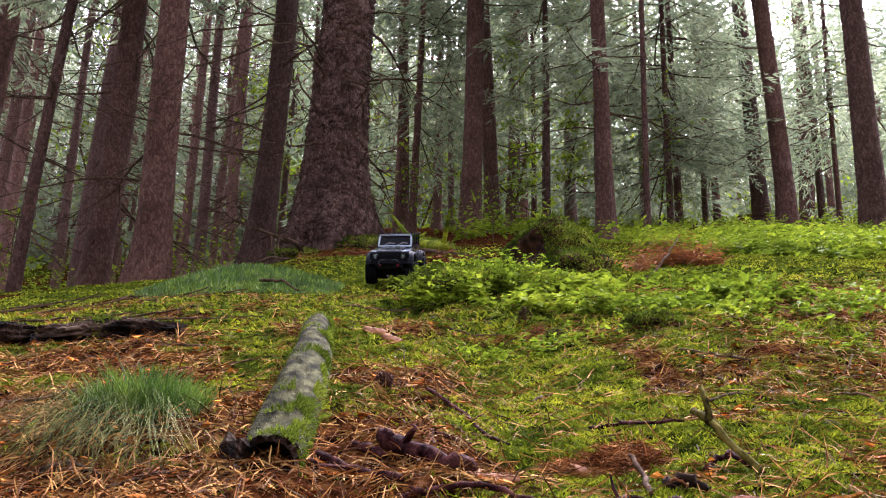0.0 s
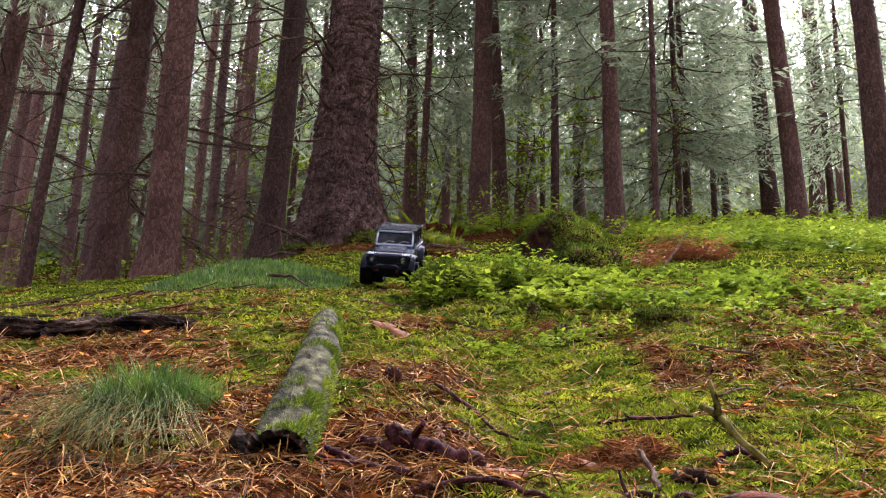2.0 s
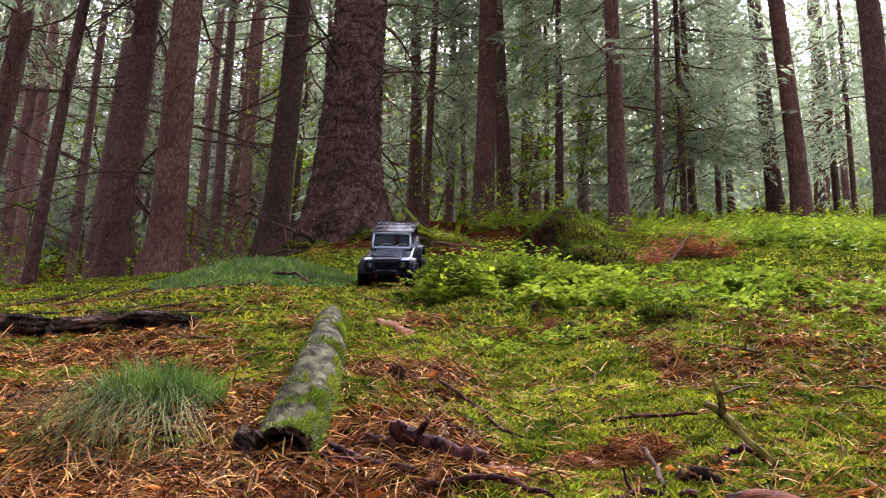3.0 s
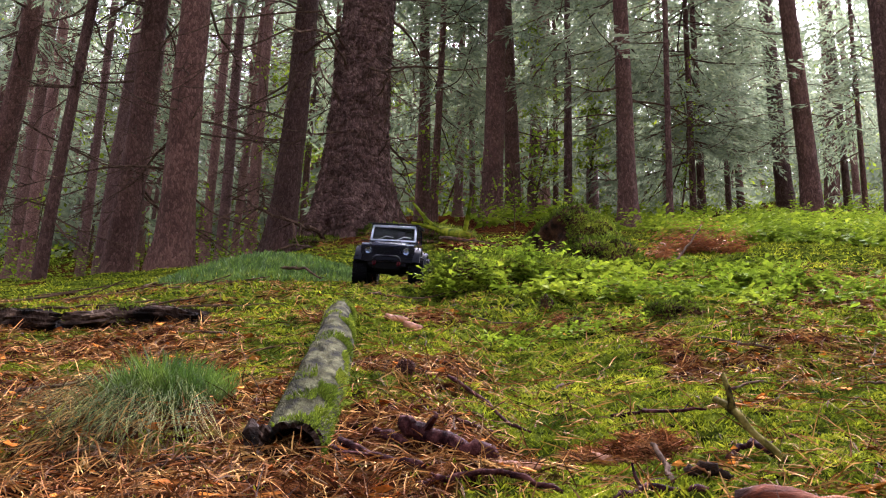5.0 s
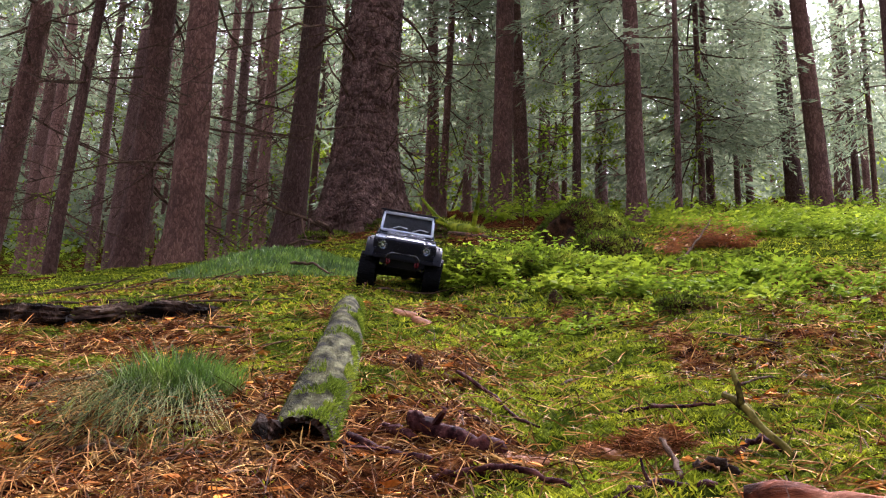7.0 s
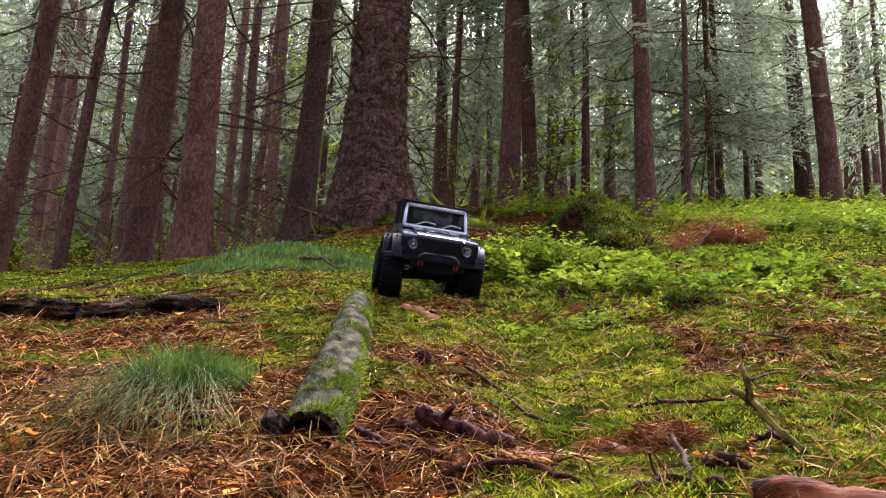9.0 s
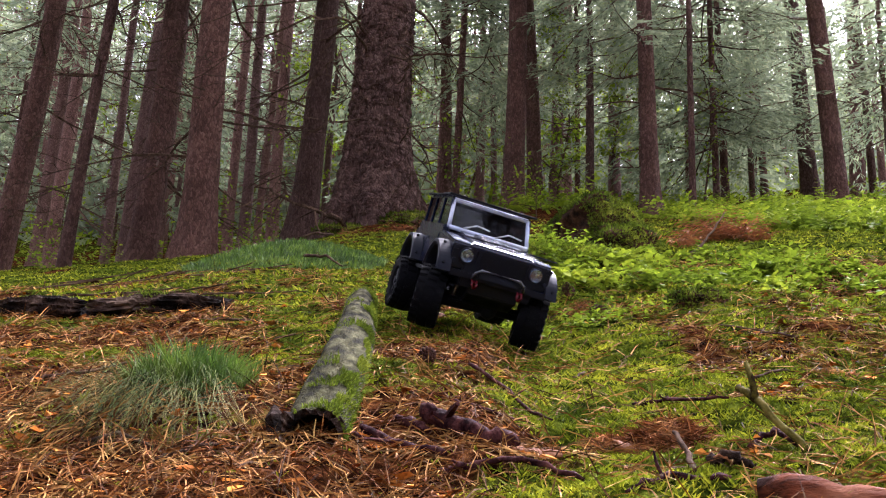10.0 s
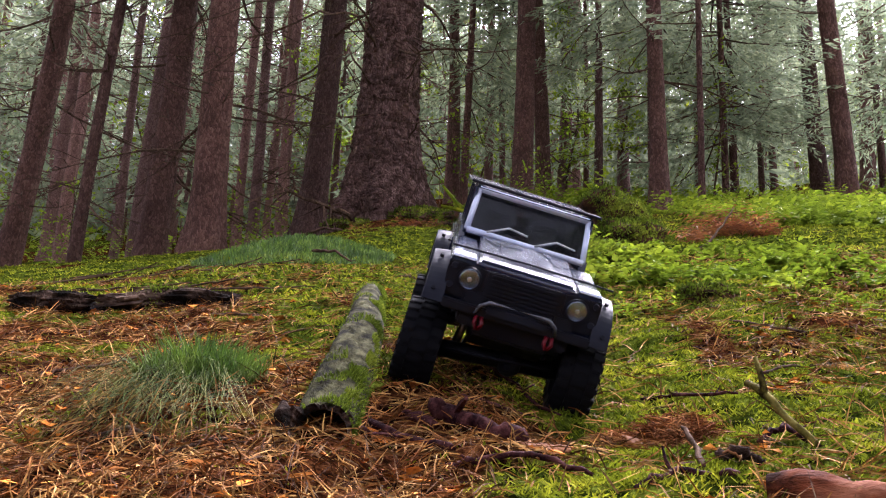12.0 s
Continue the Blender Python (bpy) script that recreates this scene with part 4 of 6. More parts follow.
WETBARK = mottled("wet_dark_bark", [(0.35, (0.010, 0.003, 0.004)), (0.5, (0.036, 0.012, 0.011)), (0.7, (0.095, 0.036, 0.031))], 60, 4, 0.75, 0.7, 0.003, spec=0.03)
GREENBARK = mottled("green_stick_bark", [(0.38, (0.020, 0.014, 0.005)), (0.5, (0.085, 0.070, 0.014)), (0.66, (0.17, 0.135, 0.035))], 40, 4, 0.8, 0.5, 0.002, spec=0.02)
REDWOOD = mottled("peeled_red_log", [(0.38, (0.02, 0.006, 0.003)), (0.5, (0.11, 0.030, 0.012)), (0.66, (0.22, 0.085, 0.042))], 40, 5, 0.8, 0.7, 0.004, (0.3, 1, 1), spec=0.05)
CONE = mottled("cone_scales", [(0.36, (0.025, 0.010, 0.007)), (0.64, (0.10, 0.046, 0.030))], 80, 4, 0.8, 0.4, 0.002, spec=0.04)
SHARD = mottled("bark_shard", [(0.35, (0.10, 0.034, 0.012)), (0.65, (0.22, 0.092, 0.034))], 30, 5, 0.8, 0.5, 0.002, spec=0.1)


def lying(points, radius, up=0.5, lift=None):
    """Points on the ground along the corners given, raised by a part of the radius."""
    out = []
    for k, (x, y) in enumerate(points):
        out.append((x, y, float(ground_z(x, y)) + radius * up + (lift[k] if lift else 0)))
    P = np.array(out)
    s, t = np.linspace(0, 1, len(P)), np.linspace(0, 1, 4 * len(P))
    return np.stack([np.interp(t, s, P[:, j]) for j in range(3)], 1)


def stick(name, label, points, r0, r1, material, seed, lift=None, twigs=0, wobble=0.35, category="stick", straight=False):
    rs = np.random.RandomState(seed)
    P = lying(points, r0, 0.7, lift)
    if straight:
        P[:, 2] = np.linspace(P[0, 2], P[-1, 2], len(P))
    P[1:-1] += rs.normal(0, min(r0 * 0.35, 0.0025), P[1:-1].shape)
    v, f = tube(P, np.linspace(r0, r1, len(P)) * rs.uniform(0.95, 1.05, len(P)) * np.r_[0.7, np.ones(len(P) - 2), 0.6], 9, wobble, seed)
    thing = tagged(new(name, mesh_from(name, v, clean(f), material, True)), label, category, "dead wood on the ground")
    for k in range(twigs):
        u = rs.randint(2, len(P) - 1)
        d = np.array([rs.normal(), rs.normal(), rs.uniform(0.1, 0.8)])
        d /= np.linalg.norm(d)
        L = min(r0 * rs.uniform(2, 7), 0.05 if P[u][1] < 3 else 0.3)
        v, f = tube(np.stack([P[u], P[u] + d * L * 0.5, P[u] + d * L + rs.normal(0, 0.1 * L, 3)]), [r1 * 0.6, r1 * 0.5, r1 * 0.3], 5)
        part("twig", mesh_from("twig", v, clean(f), material), None, thing)
    return thing


def fallen_log():
    """The mossy log: bark shell, rotten hollow end and moss along one flank."""
    rs = np.random.RandomState(77)
    log = tagged(new("fallen_log"), "grey weathered mossy fallen log with a rotten hollow end", "log")
    ends = [(-0.140, 0.975), (-0.142, 1.18), (-0.160, 1.50), (-0.190, 1.85), (-0.212, 2.10)]
    P = np.array([(x, y, float(slope(x, y)) + up) for (x, y), up in zip(ends, (0.005, 0.024, 0.040, 0.036, 0.006))])
    t = np.linspace(0, 1, 130)
    s = np.linspace(0, 1, len(P))
    P = np.stack([np.interp(t, s, P[:, j]) for j in range(3)], 1)
    sides, R = 44, 0.0315 - 0.002 * t + 0.0015 * np.sin(t * 7)
    ang = np.linspace(0, 2 * math.pi, sides, endpoint=False)
    V = []
    girth = ang * 0.033
    for k in range(130):
        along = np.full(sides, P[k, 1])
        flake = -np.where(waves(girth + 2 - along * 0.3, along * 0.45 + girth * 0.5, 0.011) > 0.83, 0.12, 0.0)
        rad = R[k] * (1 + 0.10 * np.sin(3 * ang + t[k] * 5) + 0.015 * (rs.rand(sides) - 0.5) + flake + 0.05 * (waves(girth + 11 + along * 0.2, along * 0.25, 0.005) - 0.5))
        ragged = (rs.rand(sides) - 0.5) * (0.022 if k == 0 else 0.004)
        V.append(np.stack([P[k, 0] + np.cos(ang) * rad, P[k, 1] + ragged - (0.03 * (np.cos(ang) < -0.7) if k == 0 else 0), P[k, 2] + np.sin(ang) * rad], 1))
    depth = 14
    inner = [np.stack([P[k, 0] + np.cos(ang) * R[k] * 0.80, np.full(sides, P[k, 1]), P[k, 2] + np.sin(ang) * R[k] * 0.74], 1) for k in range(depth)]
    shell = np.vstack(V)
    i, q = np.arange(129)[:, None] * sides, np.arange(sides)[None]
    F = np.stack([i + q, i + (q + 1) % sides, i + sides + (q + 1) % sides, i + sides + q], -1).reshape(-1, 4).tolist()
    F.append(list(range(129 * sides, 130 * sides)))
    part("bark", mesh_from("bark", shell, F, WOOD, True), None, log)
    core = np.vstack([V[0]] + inner)
    i = np.arange(depth)[:, None] * sides
    F = np.stack([i + q, i + sides + q, i + sides + (q + 1) % sides, i + (q + 1) % sides], -1).reshape(-1, 4).tolist()
    F.append(list(range(depth * sides, (depth + 1) * sides)))
    part("hollow", mesh_from("hollow", core, F, ROT), None, log, "dark rotten hollow")
    n = 46000
    k = rs.randint(0, 130, n)
    a = np.where(rs.rand(n) < 0.80, rs.normal(0.2, 0.55, n), rs.normal(1.5, 0.9, n))
    ok = waves(a * 0.033 + 3, P[k, 1], 0.04) > np.where(a < 0.75, 0.36, np.where(P[k, 1] > 1.7, 0.50, 0.62))
    k, a = k[ok], a[ok]
    root = np.stack([P[k, 0] + np.cos(a) * R[k] * 0.98, P[k, 1] + rs.uniform(-0.006, 0.006, len(k)), P[k, 2] + np.sin(a) * R[k] * 0.98], 1)
    out = np.stack([np.cos(a), rs.normal(0, 0.6, len(k)), np.sin(a) + 0.3], 1) + rs.normal(0, 0.4, (len(k), 3))
    tagged(part("moss", ribbons("moss", root, root + out * rs.uniform(0.001, 0.0042, (len(k), 1)), np.full(len(k), 0.0014), DEEPMOSS, 0.1, 5), None, log, "green moss along the flank"), kind="stuff")
    v, f = tube([(-0.175, 0.985, float(slope(-0.175, 0.985)) + 0.002), (-0.183, 0.99, float(slope(-0.18, 0.99)) + 0.02), (-0.187, 1.0, float(slope(-0.18, 0.99)) + 0.034)], [0.011, 0.012, 0.003], 7, 0.5, 3)
    part("bark_flap", mesh_from("bark_flap", v, clean(f), ROT), None, log, "dark torn flap of bark")


fallen_log()
def rotten_log(label, points, r, seed):
    """A splintered, sunken piece of log: long grooves, a broken surface and ragged ends."""
    rs = np.random.RandomState(seed)
    rings, sides = 60, 26
    P = np.array([(x, y, float(slope(x, y)) + up) for x, y, up in points])
    t, s = np.linspace(0, 1, rings), np.linspace(0, 1, len(points))
    P = np.stack([np.interp(t, s, P[:, j]) for j in range(3)], 1)
    ang = np.linspace(0, 2 * math.pi, sides, endpoint=False)
    T, A = np.meshgrid(t, ang, indexing="ij")
    long = np.linalg.norm(P[-1] - P[0])
    rad = r * (1 + 0.45 * (waves(A * 1.2 + seed, T * long * 5, 0.5) - 0.5) + 0.30 * (waves(A * 3 + seed, T * long * 9, 0.35) - 0.5)
               + 0.12 * (rs.rand(rings, sides) - 0.5) - np.where(waves(A + 4 * seed, T * long * 11, 0.5) > 0.72, 0.25, 0.0))
    rad *= np.clip(np.minimum(T, 1 - T) * 14 + 0.45 + 0.3 * rs.rand(rings, sides), 0.35, 1)
    reach = np.stack([0 * T, np.cos(A) * rad, np.sin(A) * rad * 0.85], 2)
    V = P[:, None] + reach
    V[..., 0] += (waves(A * 4, T + seed, 0.6) - 0.5) * np.where((T < 0.03) | (T > 0.97), 0.06, 0.0)
    i, q = np.arange(rings - 1)[:, None] * sides, np.arange(sides)[None]
    F = np.stack([i + q, i + sides + q, i + sides + (q + 1) % sides, i + (q + 1) % sides], -1).reshape(-1, 4).tolist()
    F += [list(range(sides)), list(range((rings - 1) * sides, rings * sides))[::-1]]
    tagged(new("rotten_log", mesh_from("rotten_log", V.reshape(-1, 3), F, ROT)), label, "log", "dead wood on the ground")


rotten_log("dark wet rotten piece of log in the moss", [(-0.82, 2.10, 0.002), (-0.70, 2.10, 0.012), (-0.60, 2.08, 0.014), (-0.505, 2.05, 0.004)], 0.028, 81)
rotten_log("grey rotten piece of log in the moss", [(-1.06, 2.17, 0.0), (-0.96, 2.13, 0.008), (-0.86, 2.11, 0.002)], 0.027, 82)
stick("red_log", "smooth reddish peeled log with a torn end", [(0.250, 0.795), (0.34, 0.765), (0.48, 0.72), (0.70, 0.65)], 0.018, 0.022, REDWOOD, 83, lift=[-0.006, 0, 0, -0.012], wobble=0.06, straight=True, category="log")
stick("bark_strip", "dark curled strip of bark on the log's end", [(0.232, 0.880), (0.255, 0.872), (0.272, 0.868)], 0.0055, 0.004, ROT, 84, lift=[0.004, 0.010, 0.004])


def forked_stick():
    z = float(ground_z(0.358, 0.968))
    foot, joint = np.array((0.358, 0.968, z - 0.004)), np.array((0.3178, 1.0019, 0.4153))
    v, f = tube(np.array([foot + (joint - foot) * u + np.array((0.0008 * math.sin(9 * u), 0, 0.0012 * math.sin(7 * u))) for u in np.linspace(0, 1, 9)]), [0.0045, 0.0043, 0.0040, 0.0039, 0.0038, 0.0037, 0.0038, 0.0045, 0.0042], 9, 0.12, 4)
    s = tagged(new("forked_stick", mesh_from("forked_stick", v, clean(f), GREENBARK, True)), "green-brown forked stick standing out of the ground", "stick", "dead wood on the ground")
    for name, end, r in (("fork", (0.3114, 1.0100, 0.4566), (0.0042, 0.0034, 0.0027)), ("stub", (0.3067, 1.0281, 0.4319), (0.0046, 0.0042, 0.0036))):
        end = np.array(end)
        v, f = tube([joint, (joint + end) / 2 + [0.001, 0, 0.001], end], r, 8, 0.12, 4)
        part(name, mesh_from(name, v, clean(f), GREENBARK, True), None, s)


forked_stick()
stick("broken_branch", "thick wet dark broken branch with a snapped stub", [(-0.031, 1.030), (-0.004, 1.014), (0.031, 0.978), (0.067, 0.968)], 0.0105, 0.0080, WETBARK, 86, lift=[0.015, 0.009, 0.006, 0.004], twigs=2, wobble=0.25)
stick("branch", "wet dark branch lying on needles", [(-0.064, 1.046), (-0.045, 1.035), (-0.026, 1.018)], 0.006, 0.006, WETBARK, 87)
stick("twig", "thin dark twig on the moss", [(0.020, 1.262), (0.0665, 1.221), (0.092, 1.175), (0.118, 1.130)], 0.0028, 0.0018, WETBARK, 88, lift=[0.010, 0.008, 0.005, 0.003], twigs=2)
stick("twig", "thin dark twig beside the broken branch", [(-0.004, 1.124), (0.030, 1.092), (0.052, 1.085), (0.085, 1.130)], 0.0028, 0.0016, WETBARK, 85, lift=[0.006, 0.006, 0.005, 0.003], twigs=1)
stick("branch", "peeling wet branch on the needles", [(-0.097, 1.026), (-0.062, 0.986), (-0.036, 0.955), (-0.006, 0.916)], 0.0046, 0.0040, WETBARK, 89, lift=[0.006, 0.004, 0.004, 0.003], twigs=2)
stick("twig", "thin dark twig on the needles", [(-0.1225, 1.012), (-0.095, 1.008), (-0.070, 0.985)], 0.0026, 0.0022, WETBARK, 79, lift=[0.004, 0.006, 0.004])
stick("twig", "dark bent twig on the needles", [(-0.016, 0.893), (0.022, 0.901), (0.065, 0.909), (0.121, 0.884)], 0.0034, 0.0028, WETBARK, 90, lift=[0.0, 0.004, 0.007, 0.002], twigs=3)
stick("twig", "dark bent twig on the needles", [(0.150, 0.838), (0.166, 0.845), (0.193, 0.862), (0.241, 0.840)], 0.0040, 0.0034, WETBARK, 91, lift=[-0.004, -0.002, -0.002, 0.0], twigs=1)
stick("twig", "thin dead twig across the moss", [(0.232, 1.236), (0.270, 1.192), (0.327, 1.133)], 0.0026, 0.0020, WETBARK, 92, lift=[0.004, 0.006, 0.006], twigs=2)
stick("twig", "short dead twig leaning in the litter", [(0.226, 0.985), (0.229, 0.940), (0.217, 0.865)], 0.0024, 0.0030, TWIG, 93, lift=[0.026, 0.012, 0.0])
stick("twig", "dark crooked root in the litter", [(0.308, 1.004), (0.326, 1.012), (0.343, 1.018), (0.352, 0.985)], 0.0034, 0.0030, WETBARK, 78, lift=[0.0, 0.006, 0.010, 0.002], twigs=2)
stick("twig", "thin dead twig on the needles", [(-0.613, 1.333), (-0.549, 1.365), (-0.479, 1.419)], 0.0030, 0.0018, TWIG, 94, lift=[0.004, 0.008, 0.008], twigs=3)
stick("twig", "thin dark twig across the moss bank", [(-0.607, 3.598), (-0.50, 3.47), (-0.414, 3.316)], 0.007, 0.003, TWIG, 95, lift=[0.02, 0.05, 0.015], twigs=2)
stick("fallen_branch", "dead fallen branch along the ridge by the roots", [(-1.12, 3.53), (-1.25, 4.4), (-1.34, 5.3), (-1.30, 6.4)], 0.010, 0.007, TWIG, 96, lift=[0, 0.02, 0.015, 0.02], twigs=12)
stick("fallen_branch", "dead fallen branch along the ridge by the roots", [(-1.30, 6.8), (-1.05, 6.7), (-0.85, 6.2)], 0.012, 0.007, TWIG, 97, lift=[0.04, 0.06, 0.02], twigs=9)
stick("fallen_branch", "bleached dead branch among the bracken", [(0.02, 5.6), (0.22, 5.2), (0.42, 4.9)], 0.012, 0.006, TWIG, 98, lift=[0.04, 0.05, 0.03], twigs=7)
stick("fallen_branch", "mossy dead branch behind the truck's track", [(-0.20, 6.9), (0.05, 6.2), (0.20, 5.7)], 0.05, 0.03, MOSS, 99, lift=[0.0, 0.03, 0.0], twigs=4)
stick("twig", "bare dead twig sprouting beside the bilberries", [(0.86, 3.38), (0.93, 3.45), (1.06, 3.6)], 0.006, 0.003, TWIG, 100, lift=[0.0, 0.04, 0.16], twigs=5)
for k, (x, y, L, a) in enumerate(((0.45, 1.30, 0.10, 0.3), (0.52, 1.62, 0.14, 2.4), (-0.30, 1.62, 0.13, 0.2), (-0.42, 1.85, 0.16, -0.2), (0.20, 1.45, 0.08, 1.0), (-0.55, 2.45, 0.3, 0.1), (-0.85, 2.5, 0.3, -0.2),
                                  (0.62, 1.28, 0.12, 1.9), (-0.24, 0.92, 0.08, 0.5), (-0.33, 0.95, 0.09, -0.4), (0.28, 2.15, 0.16, 0.2), (0.14, 2.2, 0.14, -0.1), (0.75, 1.75, 0.15, 0.7), (-0.05, 2.75, 0.3, 0.15))):
    dx, dy = math.cos(a) * L / 2, math.sin(a) * L / 2
    stick("twig", "small dead twig among the litter", [(x - dx, y - dy), (x, y + 0.01), (x + dx, y + dy)], 0.0018 + 0.006 * L, 0.0014, TWIG, 120 + k, lift=[0.003, 0.006, 0.004], twigs=2)

for k in range(11):
    rs = random.Random(400 + k)
    x, y, a, L = -1.5 + 0.9 * rs.random(), 2.35 + 1.5 * rs.random(), rs.uniform(-0.5, 0.5), rs.uniform(0.15, 0.45)
    dx, dy = math.cos(a) * L / 2, math.sin(a) * L / 2
    stick("twig", "dead brown twig lying on the ridge", [(x - dx, y - dy), (x, y + 0.02), (x + dx, y + dy)], 0.0036, 0.002, TWIG, 430 + k, lift=[0.006, 0.0, rs.uniform(0.01, 0.04)], twigs=3, straight=True)


def pine_cone(x, y, turn, size, label):
    cone = bmesh.new()
    bmesh.ops.create_uvsphere(cone, u_segments=10, v_segments=8, radius=size * 0.62, matrix=Matrix.Diagonal((1, 1, 1.35, 1)))
    for ring in range(8):
        z = size * (0.85 - 0.23 * ring)
        r = size * 0.75 * math.sqrt(max(0.05, 1 - (z / (size * 1.05)) ** 2))
        for k in range(9):
            m = pose(0, 0, z, 0, 0, k * 40 + ring * 20) @ pose(r, 0, 0, 0, 55, 0)
            bmesh.ops.create_cone(cone, segments=4, radius1=size * 0.30, radius2=size * 0.10, depth=size * 0.34, cap_ends=True, matrix=m)
    me = bpy.data.meshes.new("pine_cone")
    cone.to_mesh(me)
    cone.free()
    me.materials.append(CONE)
    ob = tagged(new("pine_cone", me), label, "cone")
    ob.matrix_basis = pose(x, y, float(ground_z(x, y)) + size * 0.7, 70, 20, turn)


pine_cone(-0.039, 1.315, 30, 0.014, "open brown pine cone lying on the needles")


def bark_shard(x, y, L, W, turn, label, tilt=8):
    u, v = np.meshgrid(np.linspace(-1, 1, 13), np.linspace(-1, 1, 7))
    rs = np.random.RandomState(int(turn * 7) % 1000)
    edge = 1 - 0.35 * np.abs(u) ** 3 + rs.normal(0, 0.05, u.shape)
    X, Y, Z = u * L / 2, v * W / 2 * edge, 0.14 * W * (1 - v * v) + 0.015 * L * np.sin(u * 3) + rs.normal(0, 0.0006, u.shape)
    top = np.stack([X, Y, Z], -1).reshape(-1, 3)
    V = np.vstack([top, top - [0, 0, 0.0022]])
    F, n = [], 13 * 7
    for r in range(6):
        for c in range(12):
            a = r * 13 + c
            F += [(a, a + 1, a + 14, a + 13), (n + a, n + a + 13, n + a + 14, n + a + 1)]
    rim = [c for c in range(13)] + [13 * r + 12 for r in range(1, 7)] + [78 + c for c in range(11, -1, -1)] + [13 * r for r in range(5, 0, -1)]
    for a, b in zip(rim, rim[1:] + rim[:1]):
        F.append((a, n + a, n + b, b))
    ob = tagged(new("bark_piece", mesh_from("bark_piece", V, F, SHARD, True)), label, "bark")
    ob.matrix_basis = pose(0, 0, float(ground_z(x, y)) + 0.008) @ pose(x, y, 0, 34, 0, 0) @ pose(0, 0, 0, 0, tilt, turn)


bark_shard(-0.085, 2.07, 0.052, 0.032, -14, "curled orange-brown piece of bark on the moss")
bark_shard(-0.045, 2.00, 0.046, 0.030, -34, "curled orange-brown piece of bark on the moss")
bark_shard(0.076, 0.958, 0.034, 0.015, 5, "reddish flake of bark on the needles")
bark_shard(0.095, 0.950, 0.028, 0.014, 25, "reddish flake of bark on the needles")
bark_shard(0.194, 1.050, 0.036, 0.022, 12, "dark red flake of bark by a clump of needles", 20)
bark_shard(0.246, 0.885, 0.030, 0.022, 70, "curled brown flake of bark by the log", 35)


HEAP = mottled("matted_needles", [(0.36, (0.065, 0.022, 0.011)), (0.5, (0.18, 0.068, 0.032)), (0.66, (0.33, 0.16, 0.08))], 40, 4, 0.85, 0.0, 0.01, island=0.6, spec=0.02)


def needle_clump(x, y, rx, ry, h, n, seed):
    """A heap of matted red-brown needles and rootlets."""
    rs = np.random.RandomState(seed)
    r, a, u = np.sqrt(rs.rand(n)), rs.uniform(0, 6.28, n), rs.rand(n)
    px, py = x + rx * r * np.cos(a), y + ry * r * np.sin(a)
    root = on_slope(px, py) + np.stack([0 * px, 0 * px, h * (1 - r * r) * u], 1)
    way = np.stack([rs.normal(0, 1, n), rs.normal(0, 0.7, n), rs.normal(0, 0.25, n)], 1)
    tip = root + way / np.linalg.norm(way, axis=1)[:, None] * rs.uniform(0.008, 0.030, (n, 1))
    tip[:, 2] = np.maximum(tip[:, 2], ground_z(tip[:, 0], tip[:, 1]) + 0.003)
    tagged(new("needle_clump", ribbons("needle_clump", root, tip, rs.uniform(0.0006, 0.0013, n), HEAP, 0.1, seed)), "matted heap of red-brown dead needles", "litter", kind="stuff")


needle_clump(0.232, 1.070, 0.048, 0.030, 0.034, 2400, 161)
needle_clump(0.180, 1.085, 0.030, 0.020, 0.014, 500, 162)
needle_clump(0.30, 2.14, 0.05, 0.04, 0.03, 500, 163)
needle_clump(0.17, 2.16, 0.07, 0.03, 0.02, 350, 164)
needle_clump(0.42, 1.62, 0.03, 0.07, 0.010, 260, 165)


